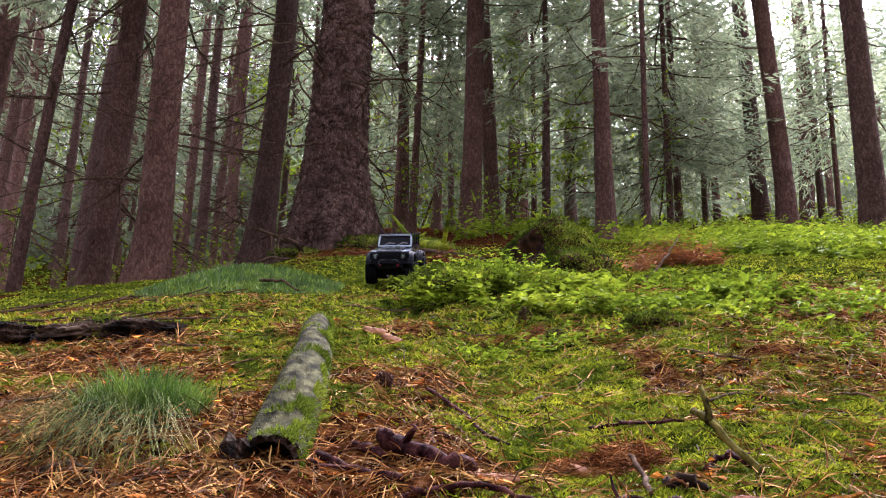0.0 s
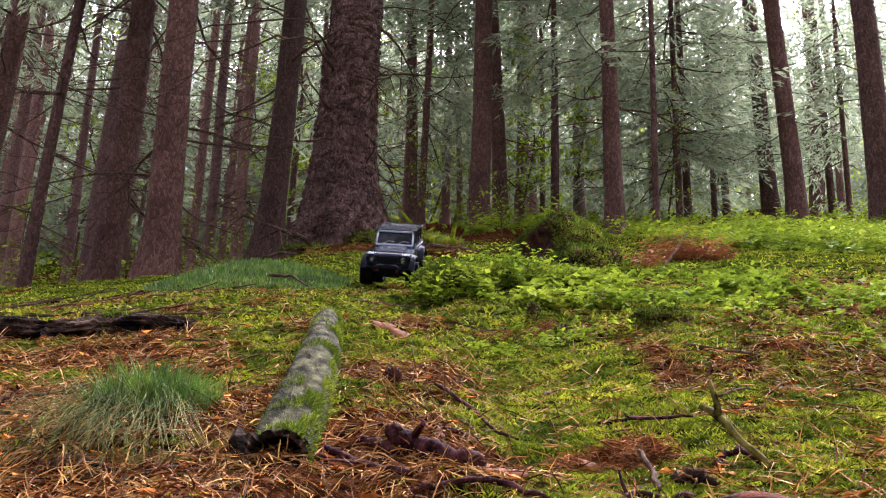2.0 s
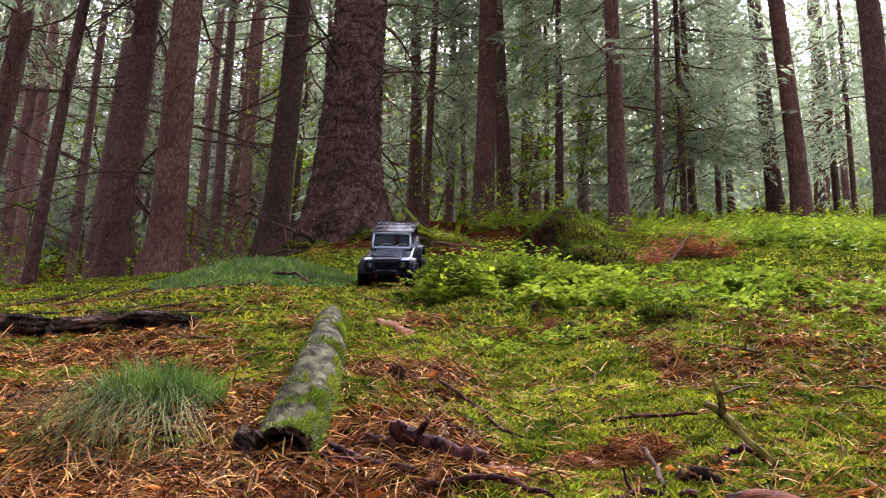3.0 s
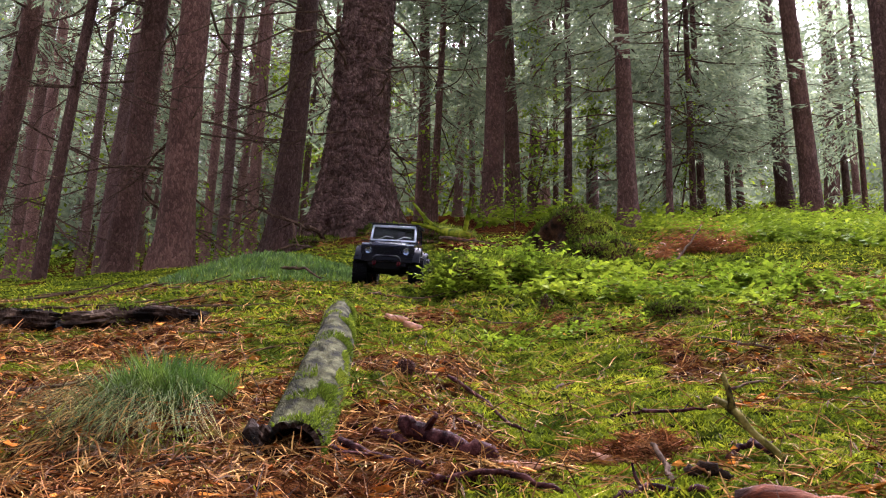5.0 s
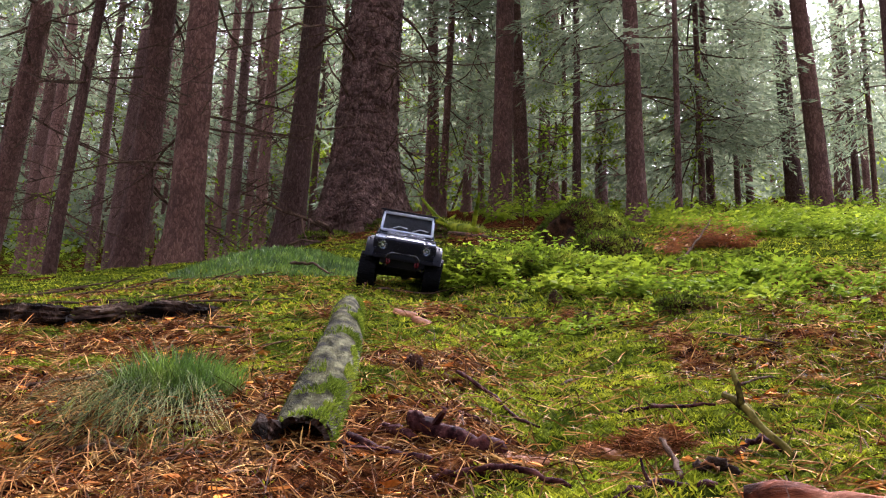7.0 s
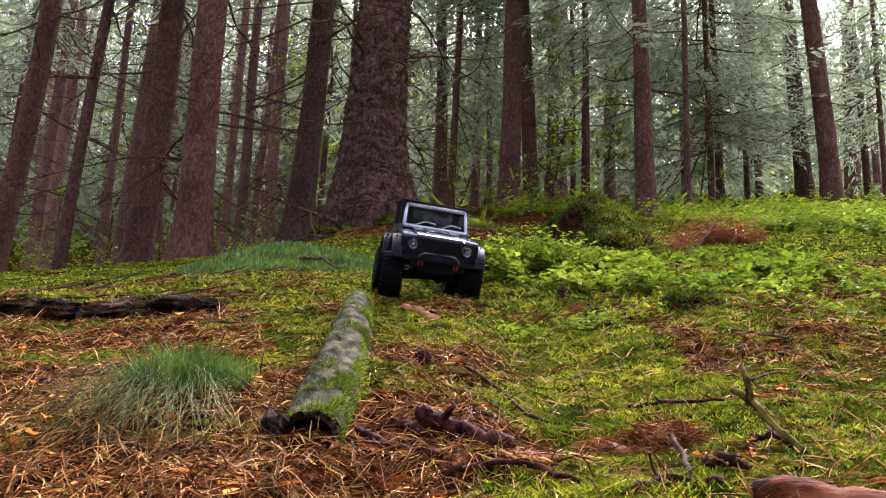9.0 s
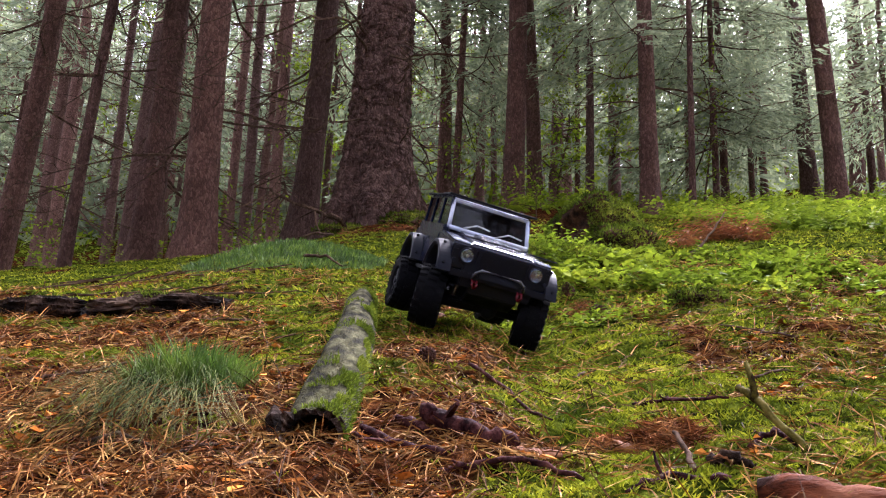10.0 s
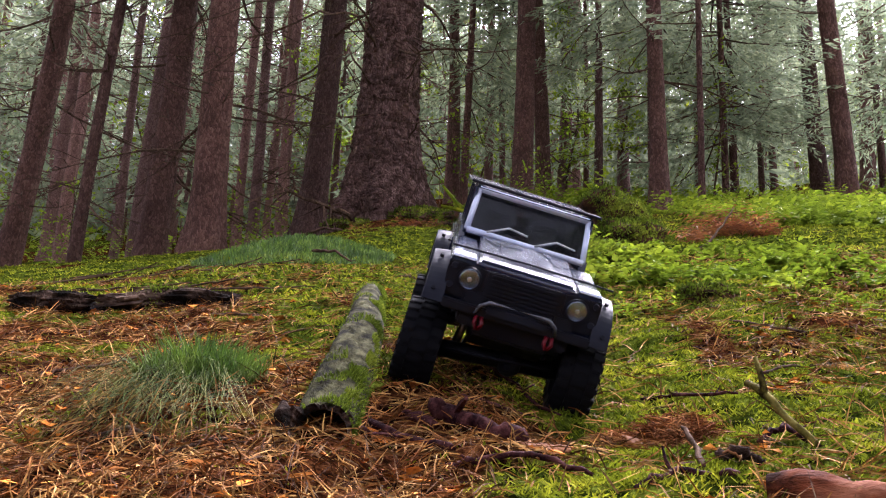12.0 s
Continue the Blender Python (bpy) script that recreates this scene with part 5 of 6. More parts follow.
def grass_tuft():
    """Arching grass blades that fall downhill over a clump."""
    rs = np.random.RandomState(61)
    n = 600
    r, a = np.sqrt(rs.rand(n)), rs.uniform(0, 6.28, n)
    x, y = -0.328 + 0.068 * r * np.cos(a), 1.075 + 0.045 * r * np.sin(a)
    root = on_slope(x, y, -0.002)
    out = np.stack([(x + 0.328) * 5 - 0.04 + rs.normal(0, 0.32, n), (y - 1.12) * 5 - 0.55 + rs.normal(0, 0.4, n), rs.uniform(0.35, 1.0, n)], 1)
    out /= np.linalg.norm(out, axis=1)[:, None]
    L = rs.uniform(0.05, 0.150, n)
    seg = 5
    side = np.cross(out, [0, 0, 1.0])
    side /= np.linalg.norm(side, axis=1)[:, None] + 1e-6
    V = []
    for k in range(seg):
        s = k / (seg - 1)
        p = root + out * (L * s)[:, None]
        p[:, 2] -= 0.95 * L * s * s * rs.uniform(0.85, 1.0, n)
        p[:, :2] += out[:, :2] * (0.35 * L * s * s)[:, None]
        p[:, 2] = np.maximum(p[:, 2], ground_z(p[:, 0], p[:, 1]) + 0.004)
        w = (0.0009 * (1 - 0.8 * s))
        V += [p - side * w * 0.5, p + side * w * 0.5]
    V = np.stack(V, 1).reshape(-1, 3)
    o = np.arange(n)[:, None] * 2 * seg
    F = np.concatenate([o + [2 * k, 2 * k + 1, 2 * k + 3, 2 * k + 2] for k in range(seg - 1)])
    tagged(new("grass_tuft", bulk("grass_tuft", V, F, GRASS)), "drooping tuft of fine green and tan grass", "grass", kind="stuff")
    # a low moss cushion behind the blades and sparse grass beside it
    n = 3600
    r, a = np.sqrt(rs.rand(n)), rs.uniform(0, 6.28, n)
    root = on_slope(-0.312 + 0.074 * r * np.cos(a), 1.125 + 0.055 * r * np.sin(a), -0.002)
    way = rs.normal(0, 0.45, (n, 3))
    way[:, 2] = 1
    tip = root + way * (0.048 * rs.uniform(0.4, 1.2, n) * (1.1 - r * 0.6))[:, None]
    tagged(new("moss_cushion", ribbons("moss_cushion", root, tip, np.full(n, 0.0014), CUSHION, 0.0, 62)), "dark green hair-moss cushion behind the grass", "moss", kind="stuff")


CUSHION = mottled("hair_moss", [(0.36, (0.025, 0.060, 0.008)), (0.5, (0.060, 0.120, 0.014)), (0.66, (0.13, 0.20, 0.022))], 12, 6, 0.7, 0.0, 0.01, island=0.4, through_light=0.3)
grass_tuft()


def hair_moss():
    """A dark green lawn of hair moss on the ridge."""
    rs = np.random.RandomState(63)
    n = 13000
    r, a = np.sqrt(rs.rand(n)), rs.uniform(0, 6.28, n)
    x, y = -0.72 + 0.42 * r * np.cos(a), 3.9 + 0.55 * r * np.sin(a)
    root = on_slope(x, y, -0.002)
    way = rs.normal(0, 0.35, (n, 3))
    way[:, 2] = 1
    tip = root + way * (0.045 * rs.uniform(0.4, 1.2, n) * (1.15 - 0.7 * r))[:, None]
    tagged(new("hair_moss", ribbons("hair_moss", root, tip, np.full(n, 0.004), CUSHION, 0.0, 64)), "dark green lawn of hair moss on the ridge", "moss", kind="stuff")


hair_moss()


def mossy_mound(name, label, x, y, rx, ry, h, seed, shoots, size, bare=None):
    """An old stump or clod under moss: a lumpy body and its coat of shoots."""
    rs = np.random.RandomState(seed)
    bm = bmesh.new()
    bmesh.ops.create_icosphere(bm, subdivisions=5, radius=1)
    for v in bm.verts:
        n = noise.noise(v.co * 1.6 + Vector((seed, 0, 0))) * 0.28 + noise.noise(v.co * 4.5 + Vector((0, seed, 0))) * 0.12
        c = v.co * (1 + n)
        if bare:
            c *= 1 - 0.38 * math.exp(-((v.co - Vector(bare)).length / 0.55) ** 2)
        v.co = (c.x * rx, c.y * ry, c.z * h)
    bm.normal_update()
    pts, nrm = np.array([v.co for v in bm.verts]), np.array([v.normal for v in bm.verts])
    base = float(slope(x, y)) + h * 0.1
    thing = tagged(new(name), label, "mound")
    thing.location = (x, y, base)
    thing.rotation_euler = (radians(20 if h < 0.15 else 0), 0, 0)
    part("body", bm, FLOOR_DARK, thing, "dark rotten wood and earth")
    pick = rs.randint(0, len(pts), shoots)
    p, q = pts[pick] + rs.normal(0, 0.02, (shoots, 3)) * [rx, ry, h], nrm[pick]
    ok = p[:, 2] > -0.35 * h
    if bare:
        ok &= np.linalg.norm(p / [rx, ry, h] - np.array(bare), axis=1) > 0.62
    p, q = p[ok], q[ok]
    n = len(p)
    way = q * 0.5 + rs.normal(0, 0.5, (n, 3)) + [0, 0, 0.1]
    tagged(part("moss", blades("moss", p, p + way * (size * rs.uniform(0.4, 1.3, n))[:, None], np.full(n, size * 0.34), DEEPMOSS, seed), None, thing, "thick green moss coat"), kind="stuff")


FLOOR_DARK = mottled("rotten_earth", [(0.36, (0.012, 0.006, 0.003)), (0.5, (0.045, 0.020, 0.009)), (0.7, (0.10, 0.045, 0.02))], 20, 6, 0.95, 0.9, 0.02, spec=0.1)
mossy_mound("mossy_stump", "large moss-covered stump with a dark hollow flank", 0.635, 4.25, 0.24, 0.21, 0.205, 3, 34000, 0.015, (-0.75, -0.6, 0.1))
mossy_mound("moss_skirt", "mossy foot of the old stump", 0.73, 4.04, 0.17, 0.14, 0.09, 5, 8000, 0.017)
mossy_mound("moss_hummock", "low green moss hummock with a dark underside", 0.535, 2.03, 0.065, 0.05, 0.032, 7, 5200, 0.009, (0.7, -0.7, -0.1))
mossy_mound("moss_hummock", "broad mossy hummock beside the truck's track", 0.17, 2.96, 0.19, 0.14, 0.050, 9, 15000, 0.013)
mossy_mound("moss_hummock", "broad mossy hummock beside the truck's track", 0.36, 3.00, 0.13, 0.11, 0.036, 11, 12000, 0.013)
mossy_mound("moss_bank", "mossy bank at the foot of the old spruce", 0.0, 6.5, 0.30, 0.45, 0.09, 13, 6000, 0.022)
mossy_mound("root_moss", "moss over the spruce's roots", -0.42, 8.1, 0.30, 0.3, 0.07, 15, 5000, 0.024)
mossy_mound("root_moss", "moss over the spruce's roots", -1.0, 8.05, 0.28, 0.25, 0.05, 17, 4000, 0.024)
mossy_mound("moss_hummock", "small moss clump on the rotten log", -0.685, 2.11, 0.05, 0.03, 0.03, 23, 2200, 0.010)
mossy_mound("earth_clod", "small dark clod of rotten wood and moss", 0.275, 2.29, 0.018, 0.018, 0.03, 19, 300, 0.009)
mossy_mound("earth_clod", "small dark clod of rotten wood and moss", 0.315, 2.04, 0.022, 0.02, 0.018, 21, 300, 0.009)


# ---- the model truck: nose to -y, its base at the wheels' feet ----
def paint(name, colour, rough, coat, flecks=0.0, spec=0.5):
    m, n, l, b = shader(name, rough)
    drops = tex_noise(n, l, 420, 2)
    grime = tex_noise(n, l, 26, 5)
    l.new(blend(n, l, "OVERLAY", 0.5, colour, grime), b.inputs["Base Color"])
    l.new(ramp(n, l, grime, [(0.35, (rough * 0.6,) * 3), (0.75, (min(1, rough * 1.8),) * 3)]), b.inputs["Roughness"])
    b.inputs["Specular IOR Level"].default_value = spec
    b.inputs["Coat Weight"].default_value, b.inputs["Coat Roughness"].default_value = coat, 0.06
    if flecks:
        bp = n.new("ShaderNodeBump")
        bp.inputs["Strength"].default_value, bp.inputs["Distance"].default_value = flecks, 0.0008
        l.new(ramp(n, l, drops, [(0.58, (0, 0, 0)), (0.66, (1, 1, 1))]), bp.inputs["Height"])
        l.new(bp.outputs[0], b.inputs["Normal"])
    return m


PAINT = paint("wet_black_paint", (0.006, 0.009, 0.024), 0.14, 0.25, 0.5, spec=0.28)
FRAME = paint("grey_blue_trim", (0.50, 0.55, 0.68), 0.22, 0.9, 0.25)
BLACK = paint("black_plastic", (0.006, 0.006, 0.009), 0.6, 0.0, spec=0.12)
FLARE = paint("dull_grey_plastic", (0.009, 0.010, 0.016), 0.55, 0.0, spec=0.12)
HOOP = paint("worn_grey_tube", (0.055, 0.058, 0.070), 0.35, 0.1, spec=0.5)
RUBBER = paint("tyre_rubber", (0.004, 0.004, 0.005), 0.8, 0.0, spec=0.05)
STEEL = mottled("bare_steel", [(0.3, (0.35, 0.35, 0.36)), (0.7, (0.62, 0.62, 0.64))], 90, 4, 0.35, 0.1, 0.0005, metal=1.0)
RED = paint("red_anodised", (0.075, 0.002, 0.005), 0.45, 0.0, spec=0.15)
CHROME = mottled("lamp_chrome", [(0.3, (0.14, 0.18, 0.26)), (0.7, (0.26, 0.32, 0.44))], 60, 3, 0.25, 0.0, 0.001, metal=1.0)


def clear(name, tint, rough=0.03, ior=1.45):
    m, n, l, b = shader(name, rough)
    b.inputs["Base Color"].default_value = (*tint, 1)
    b.inputs["Transmission Weight"].default_value, b.inputs["IOR"].default_value = 1.0, ior
    return m


GLASS = clear("tinted_glass", (0.05, 0.055, 0.065), 0.02, 1.32)
LENS = clear("lamp_lens", (0.92, 0.93, 0.95), 0.08)


def box(bm, lo, hi, bevel=0.0):
    m = Matrix.Translation([(a + b) / 2 for a, b in zip(lo, hi)]) @ Matrix.Diagonal([b - a for a, b in zip(lo, hi)] + [1])
    vs = bmesh.ops.create_cube(bm, size=1, matrix=m)["verts"]
    if bevel:
        bmesh.ops.bevel(bm, geom=list({e for v in vs for e in v.link_edges}), offset=bevel, segments=2, affect="EDGES")


def prism(profile, x0, x1, bevel=0.0):
    """A solid from a side outline of (y, z) points, between two x."""
    bm = bmesh.new()
    face = bm.faces.new([bm.verts.new((x0, y, z)) for y, z in profile])
    out = bmesh.ops.extrude_face_region(bm, geom=[face])
    for v in out["geom"]:
        if isinstance(v, bmesh.types.BMVert):
            v.co.x = x1
    bmesh.ops.recalc_face_normals(bm, faces=bm.faces[:])
    if bevel:
        sharp = [e for e in bm.edges if e.calc_face_angle(0) > 0.6]
        bmesh.ops.bevel(bm, geom=sharp, offset=bevel, segments=2, affect="EDGES")
    return bm


def rod(points, r, sides=8):
    v, f = tube(points, np.full(len(points), r), sides)
    return mesh_from("rod", v, clean(f), BLACK, True)


def rounded(name, bm, material, parent, label=""):
    ob = part(name, bm, material, parent, label)
    ob.data.polygons.foreach_set("use_smooth", [False] * len(ob.data.polygons))
    return ob


def disc(bm, x, y, z, r0, r1, depth, seg=24, turn=(90, 0, 0)):
    bmesh.ops.create_cone(bm, segments=seg, radius1=r0, radius2=r1, depth=depth, cap_ends=True, matrix=pose(x, y, z, *turn))


def arch(cy, cz, r, n=12):
    """The wheel opening, from the front foot over the top to the back foot."""
    a0 = math.asin((0.100 - cz) / r)
    return [(cy - r * math.cos(a), cz + r * math.sin(a)) for a in np.linspace(a0, math.pi - a0, n)]


WHEEL_Y, WHEEL_R, TRACK = 0.14, 0.057, 0.098


def build_truck():
    t = tagged(new("model_truck"), "small black remote-controlled off-road truck wet with rain", "toy truck")
    under = [(0.200, 0.100)] + arch(WHEEL_Y, 0.084, 0.062)[::-1] + arch(-WHEEL_Y, 0.084, 0.062)[::-1] + [(-0.197, 0.100)]
    rounded("body", prism([(-0.200, 0.155), (-0.056, 0.168), (0.204, 0.168)] + under, -0.094, 0.094, 0.003), PAINT, t)
    # bonnet with a raised middle
    bm = prism([(-0.196, 0.150), (-0.192, 0.160), (-0.182, 0.164), (-0.056, 0.180), (-0.056, 0.150)], -0.060, 0.060, 0.003)
    hood = rounded("bonnet", bm, PAINT, t, "glossy black bonnet beaded with rain")
    part("bonnet_rib", prism([(-0.178, 0.163), (-0.172, 0.168), (-0.075, 0.181), (-0.070, 0.178)], -0.034, 0.034, 0.002), PAINT, hood)
    for sx in (-1, 1):
        part("wing_top", prism([(-0.199, 0.150), (-0.197, 0.158), (-0.176, 0.160), (-0.070, 0.172), (-0.060, 0.160)], min(sx * 0.062, sx * 0.093), max(sx * 0.062, sx * 0.093), 0.002), PAINT, t, "glossy wing top")
    # pale pieces laid on the wing tops in place of the sky's reflection
    for sx in (-1, 1):
        part("wing_glint", prism([(-0.1985, 0.1575), (-0.1975, 0.1605), (-0.170, 0.1632), (-0.168, 0.1600)], min(sx * 0.064, sx * 0.091), max(sx * 0.064, sx * 0.091), 0.001), FRAME, t, "sky glint on the wing top, laid on as a pale piece")
    # front panel, grille and lamps
    bm = bmesh.new()
    box(bm, (-0.047, -0.2035, 0.108), (0.047, -0.198, 0.152), 0.0015)
    grille = part("grille", bm, BLACK, t, "black slatted grille")
    for k in range(8):
        bm = bmesh.new()
        box(bm, (-0.041, -0.2055, 0.1125 + 0.0048 * k), (0.041, -0.2025, 0.1150 + 0.0048 * k))
        part("slat", bm, BLACK, grille)
    for sx in (-1, 1):
        bm = bmesh.new()
        box(bm, (min(sx * 0.0485, sx * 0.0935), -0.2025, 0.112), (max(sx * 0.0485, sx * 0.0935), -0.199, 0.153), 0.0015)
        part("lamp_panel", bm, BLACK, t)
        bm = bmesh.new()
        disc(bm, sx * 0.066, -0.2045, 0.1361, 0.0148, 0.0140, 0.004)
        lamp = part("headlamp", bm, BLACK, t, "round clear headlamp")
        bm = bmesh.new()
        disc(bm, sx * 0.066, -0.2062, 0.1361, 0.0130, 0.0115, 0.0018)
        part("reflector", bm, CHROME, lamp)
        bm = bmesh.new()
        bmesh.ops.create_uvsphere(bm, u_segments=20, v_segments=10, radius=0.0118, matrix=Matrix.Translation((sx * 0.066, -0.2066, 0.1361)) @ Matrix.Diagonal((1, 0.28, 1, 1)))
        part("lens", bm, LENS, lamp)
        bm = bmesh.new()
        disc(bm, sx * 0.066, -0.2108, 0.1361, 0.0030, 0.0022, 0.0016, 12)
        part("bulb_cap", bm, STEEL, lamp)
        for z in (0.147, 0.124):
            bm = bmesh.new()
            disc(bm, sx * 0.087, -0.2035, z, 0.0042, 0.0036, 0.003, 14)
            part("marker_lamp", bm, FLARE, t)
    # bumper, hoop and tow hooks
    bm = bmesh.new()
    box(bm, (-0.091, -0.214, 0.097), (0.091, -0.200, 0.109), 0.002)
    bumper = part("bumper", bm, BLACK, t)
    me = rod([(-0.049, -0.212, 0.100), (-0.045, -0.219, 0.112), (-0.036, -0.221, 0.118), (0.0, -0.222, 0.119), (0.036, -0.221, 0.118), (0.045, -0.219, 0.112), (0.049, -0.212, 0.100)], 0.0028)
    me.materials[0] = HOOP
    part("bumper_hoop", me, None, bumper, "grey tube hoop")
    bm = bmesh.new()
    box(bm, (-0.037, -0.2175, 0.103), (0.037, -0.2145, 0.1135), 0.001)
    part("winch_plate", bm, FLARE, bumper)
    for sx in (-1, 1):
        me = rod([(sx * 0.040, -0.214, 0.098), (sx * 0.038, -0.219, 0.090), (sx * 0.042, -0.221, 0.083), (sx * 0.047, -0.219, 0.090), (sx * 0.046, -0.214, 0.098)], 0.0026)
        me.materials[0] = RED
        part("tow_shackle", me, None, bumper, "red tow shackle")
    # screen frame, glass and wipers
    zb, zt, yb, yt = 0.181, 0.2355, -0.053, -0.020

    def screen(x, u):
        return (x, yb + (yt - yb) * u, zb + (zt - zb) * u)
    for name, a, b, r in (("screen_pillar", (-0.0805, 0), (-0.0775, 1), 0.0042), ("screen_pillar", (0.0805, 0), (0.0775, 1), 0.0042), ("screen_header", (-0.0775, 1), (0.0775, 1), 0.0048), ("screen_sill", (-0.0805, 0), (0.0805, 0), 0.0048)):
        p, q = screen(*a), screen(*b)
        me = rod([p, tuple((i + j) / 2 for i, j in zip(p, q)), q], r, 6)
        me.materials[0] = FRAME
        part(name, me, None, t, "grey screen frame")
    bm = bmesh.new()
    vs = [bm.verts.new(screen(x, u)) for x, u in ((-0.079, 0.03), (0.079, 0.03), (0.076, 0.97), (-0.076, 0.97))]
    bmesh.ops.solidify(bm, geom=[bm.faces.new(vs)], thickness=0.0012)
    part("windscreen", bm, GLASS, t, "tinted windscreen with rain drops").visible_shadow = False
    for x0 in (-0.030, 0.036):
        p0, p1, p2 = screen(x0 - 0.024, 0.03), screen(x0 + 0.004, 0.26), screen(x0 + 0.030, 0.20)
        pts = [(x, y - 0.0065, z + 0.002) for x, y, z in (p0, p1, p2)]
        me = rod(pts, 0.0015, 6)
        me.materials[0] = STEEL
        part("wiper", me, None, t, "pale wiper arm")
    me = rod([(-0.096, -0.186, 0.169), (0.0, -0.186, 0.171), (0.104, -0.186, 0.169)], 0.0014, 6)
    part("brush_bar", me, None, t, "thin black bar across the bonnet")
    # cab and roof
    for sx in (-1, 1):
        inner, outer = sx * 0.078, sx * 0.0885
        bm = prism([(-0.046, 0.166), (0.203, 0.166), (0.203, 0.184), (-0.040, 0.184)], min(inner, outer), max(inner, outer), 0.0015)
        side = part("cab_side", bm, PAINT, t)
        for y0, y1 in ((-0.048, -0.036), (0.045, 0.058), (0.125, 0.135), (0.193, 0.204)):
            q = prism([(y0, 0.183), (y1, 0.183), (y1 + (0.026 if y0 < -0.04 else 0), 0.2375), (y0 + (0.026 if y0 < -0.04 else 0), 0.2375)], min(sx * 0.0775, sx * 0.0835), max(sx * 0.0775, sx * 0.0835), 0.001)
            part("pillar", q, PAINT, side)
        for y0, y1 in ((-0.030, 0.046), (0.057, 0.126), (0.134, 0.194)):
            bm = bmesh.new()
            box(bm, (min(sx * 0.0795, sx * 0.081), y0, 0.184), (max(sx * 0.0795, sx * 0.081), y1, 0.237))
            part("side_window", bm, GLASS, side, "tinted side window").visible_shadow = False
        bm = bmesh.new()
        box(bm, (min(sx * 0.0935, sx * 0.0952), -0.050, 0.104), (max(sx * 0.0935, sx * 0.0952), 0.056, 0.166), 0.001)
        door = part("door", bm, PAINT, t)
        bm = bmesh.new()
        box(bm, (min(sx * 0.0945, sx * 0.0975), 0.036, 0.150), (max(sx * 0.0945, sx * 0.0975), 0.050, 0.154), 0.001)
        part("handle", bm, BLACK, door)
        bm = bmesh.new()
        box(bm, (min(sx * 0.086, sx * 0.100), -0.070, 0.088), (max(sx * 0.086, sx * 0.100), 0.070, 0.094), 0.002)
        part("side_step", bm, BLACK, t)
        # wheel-arch flares with their bolts
        for cy in (-WHEEL_Y, WHEEL_Y):
            bm = bmesh.new()
            ring = []
            for a in np.linspace(math.radians(14), math.radians(166), 27):
                c, s = math.cos(a), math.sin(a)
                ring.append([bm.verts.new((sx * x, cy + r * c * 1.02, 0.084 + r * s * 0.98)) for x, r in ((0.090, 0.062), (0.110, 0.061), (0.1145, 0.064), (0.1135, 0.070), (0.090, 0.074))])
            for p, q in zip(ring, ring[1:]):
                for k in range(5):
                    bm.faces.new((p[k], p[(k + 1) % 5], q[(k + 1) % 5], q[k]))
            bm.faces.new(ring[0])
            bm.faces.new(ring[-1][::-1])
            bmesh.ops.recalc_face_normals(bm, faces=bm.faces[:])
            flare = part("wheel_arch_flare", bm, FLARE, t, "dull grey plastic flare")
            for a in (25, 65, 115, 155):
                bm = bmesh.new()
                m = pose(sx * 0.104, cy + 0.0735 * math.cos(radians(a)), 0.084 + 0.0735 * math.sin(radians(a)), a - 90, 0, 0)
                bmesh.ops.create_cone(bm, segments=6, radius1=0.0030, radius2=0.0026, depth=0.004, cap_ends=True, matrix=m)
                part("bolt", bm, BLACK, flare)
    bm = bmesh.new()
    box(bm, (-0.079, 0.200, 0.166), (0.079, 0.205, 0.238), 0.001)
    part("tailgate", bm, PAINT, t)
    bm = bmesh.new()
    box(bm, (-0.0825, -0.024, 0.2345), (0.0825, 0.206, 0.2405), 0.0025)
    part("roof", bm, PAINT, t, "black roof")
    rack = rod([(-0.089, -0.034, 0.2445), (0.089, -0.034, 0.2445), (0.0895, -0.030, 0.2445), (0.0895, 0.200, 0.2445), (0.089, 0.204, 0.2445), (-0.089, 0.204, 0.2445), (-0.0895, 0.200, 0.2445), (-0.0895, -0.030, 0.2445), (-0.089, -0.034, 0.2445)], 0.0022, 6)
    rack = part("roof_rack", rack, None, t, "flat black roof rack")
    for k in range(7):
        bm = bmesh.new()
        box(bm, (-0.088, -0.020 + 0.034 * k, 0.2430), (0.088, -0.012 + 0.034 * k, 0.2450))
        part("rack_slat", bm, BLACK, rack)
    for sx in (-1, 1):
        for y in (-0.01, 0.09, 0.19):
            bm = bmesh.new()
            box(bm, (sx * 0.078 - 0.003, y - 0.003, 0.238), (sx * 0.078 + 0.003, y + 0.003, 0.2440))
            part("rack_foot", bm, BLACK, rack)
    # seats and a dark cabin floor behind the glass
    bm = bmesh.new()
    box(bm, (-0.077, -0.046, 0.160), (0.077, 0.199, 0.170))
    part("cabin_floor", bm, BLACK, t)
    for sx in (-1, 1):
        bm = bmesh.new()
        box(bm, (sx * 0.036 - 0.024, 0.020, 0.169), (sx * 0.036 + 0.024, 0.060, 0.186), 0.004)
        box(bm, (sx * 0.036 - 0.022, 0.055, 0.180), (sx * 0.036 + 0.022, 0.066, 0.226), 0.004)
        part("seat", bm, BLACK, t)
    # chassis, axles, dampers
    for sx in (-1, 1):
        bm = bmesh.new()
        box(bm, (sx * 0.032 - 0.004, -0.200, 0.078), (sx * 0.032 + 0.004, 0.200, 0.096), 0.001)
        part("chassis_rail", bm, BLACK, t)
    bm = bmesh.new()
    box(bm, (-0.034, -0.075, 0.062), (0.034, 0.075, 0.080), 0.006)
    box(bm, (-0.028, -0.060, 0.078), (0.028, 0.020, 0.100), 0.004)
    part("gearbox", bm, BLACK, t)
    # black masses added low down to make the shade under the truck
    bm = bmesh.new()
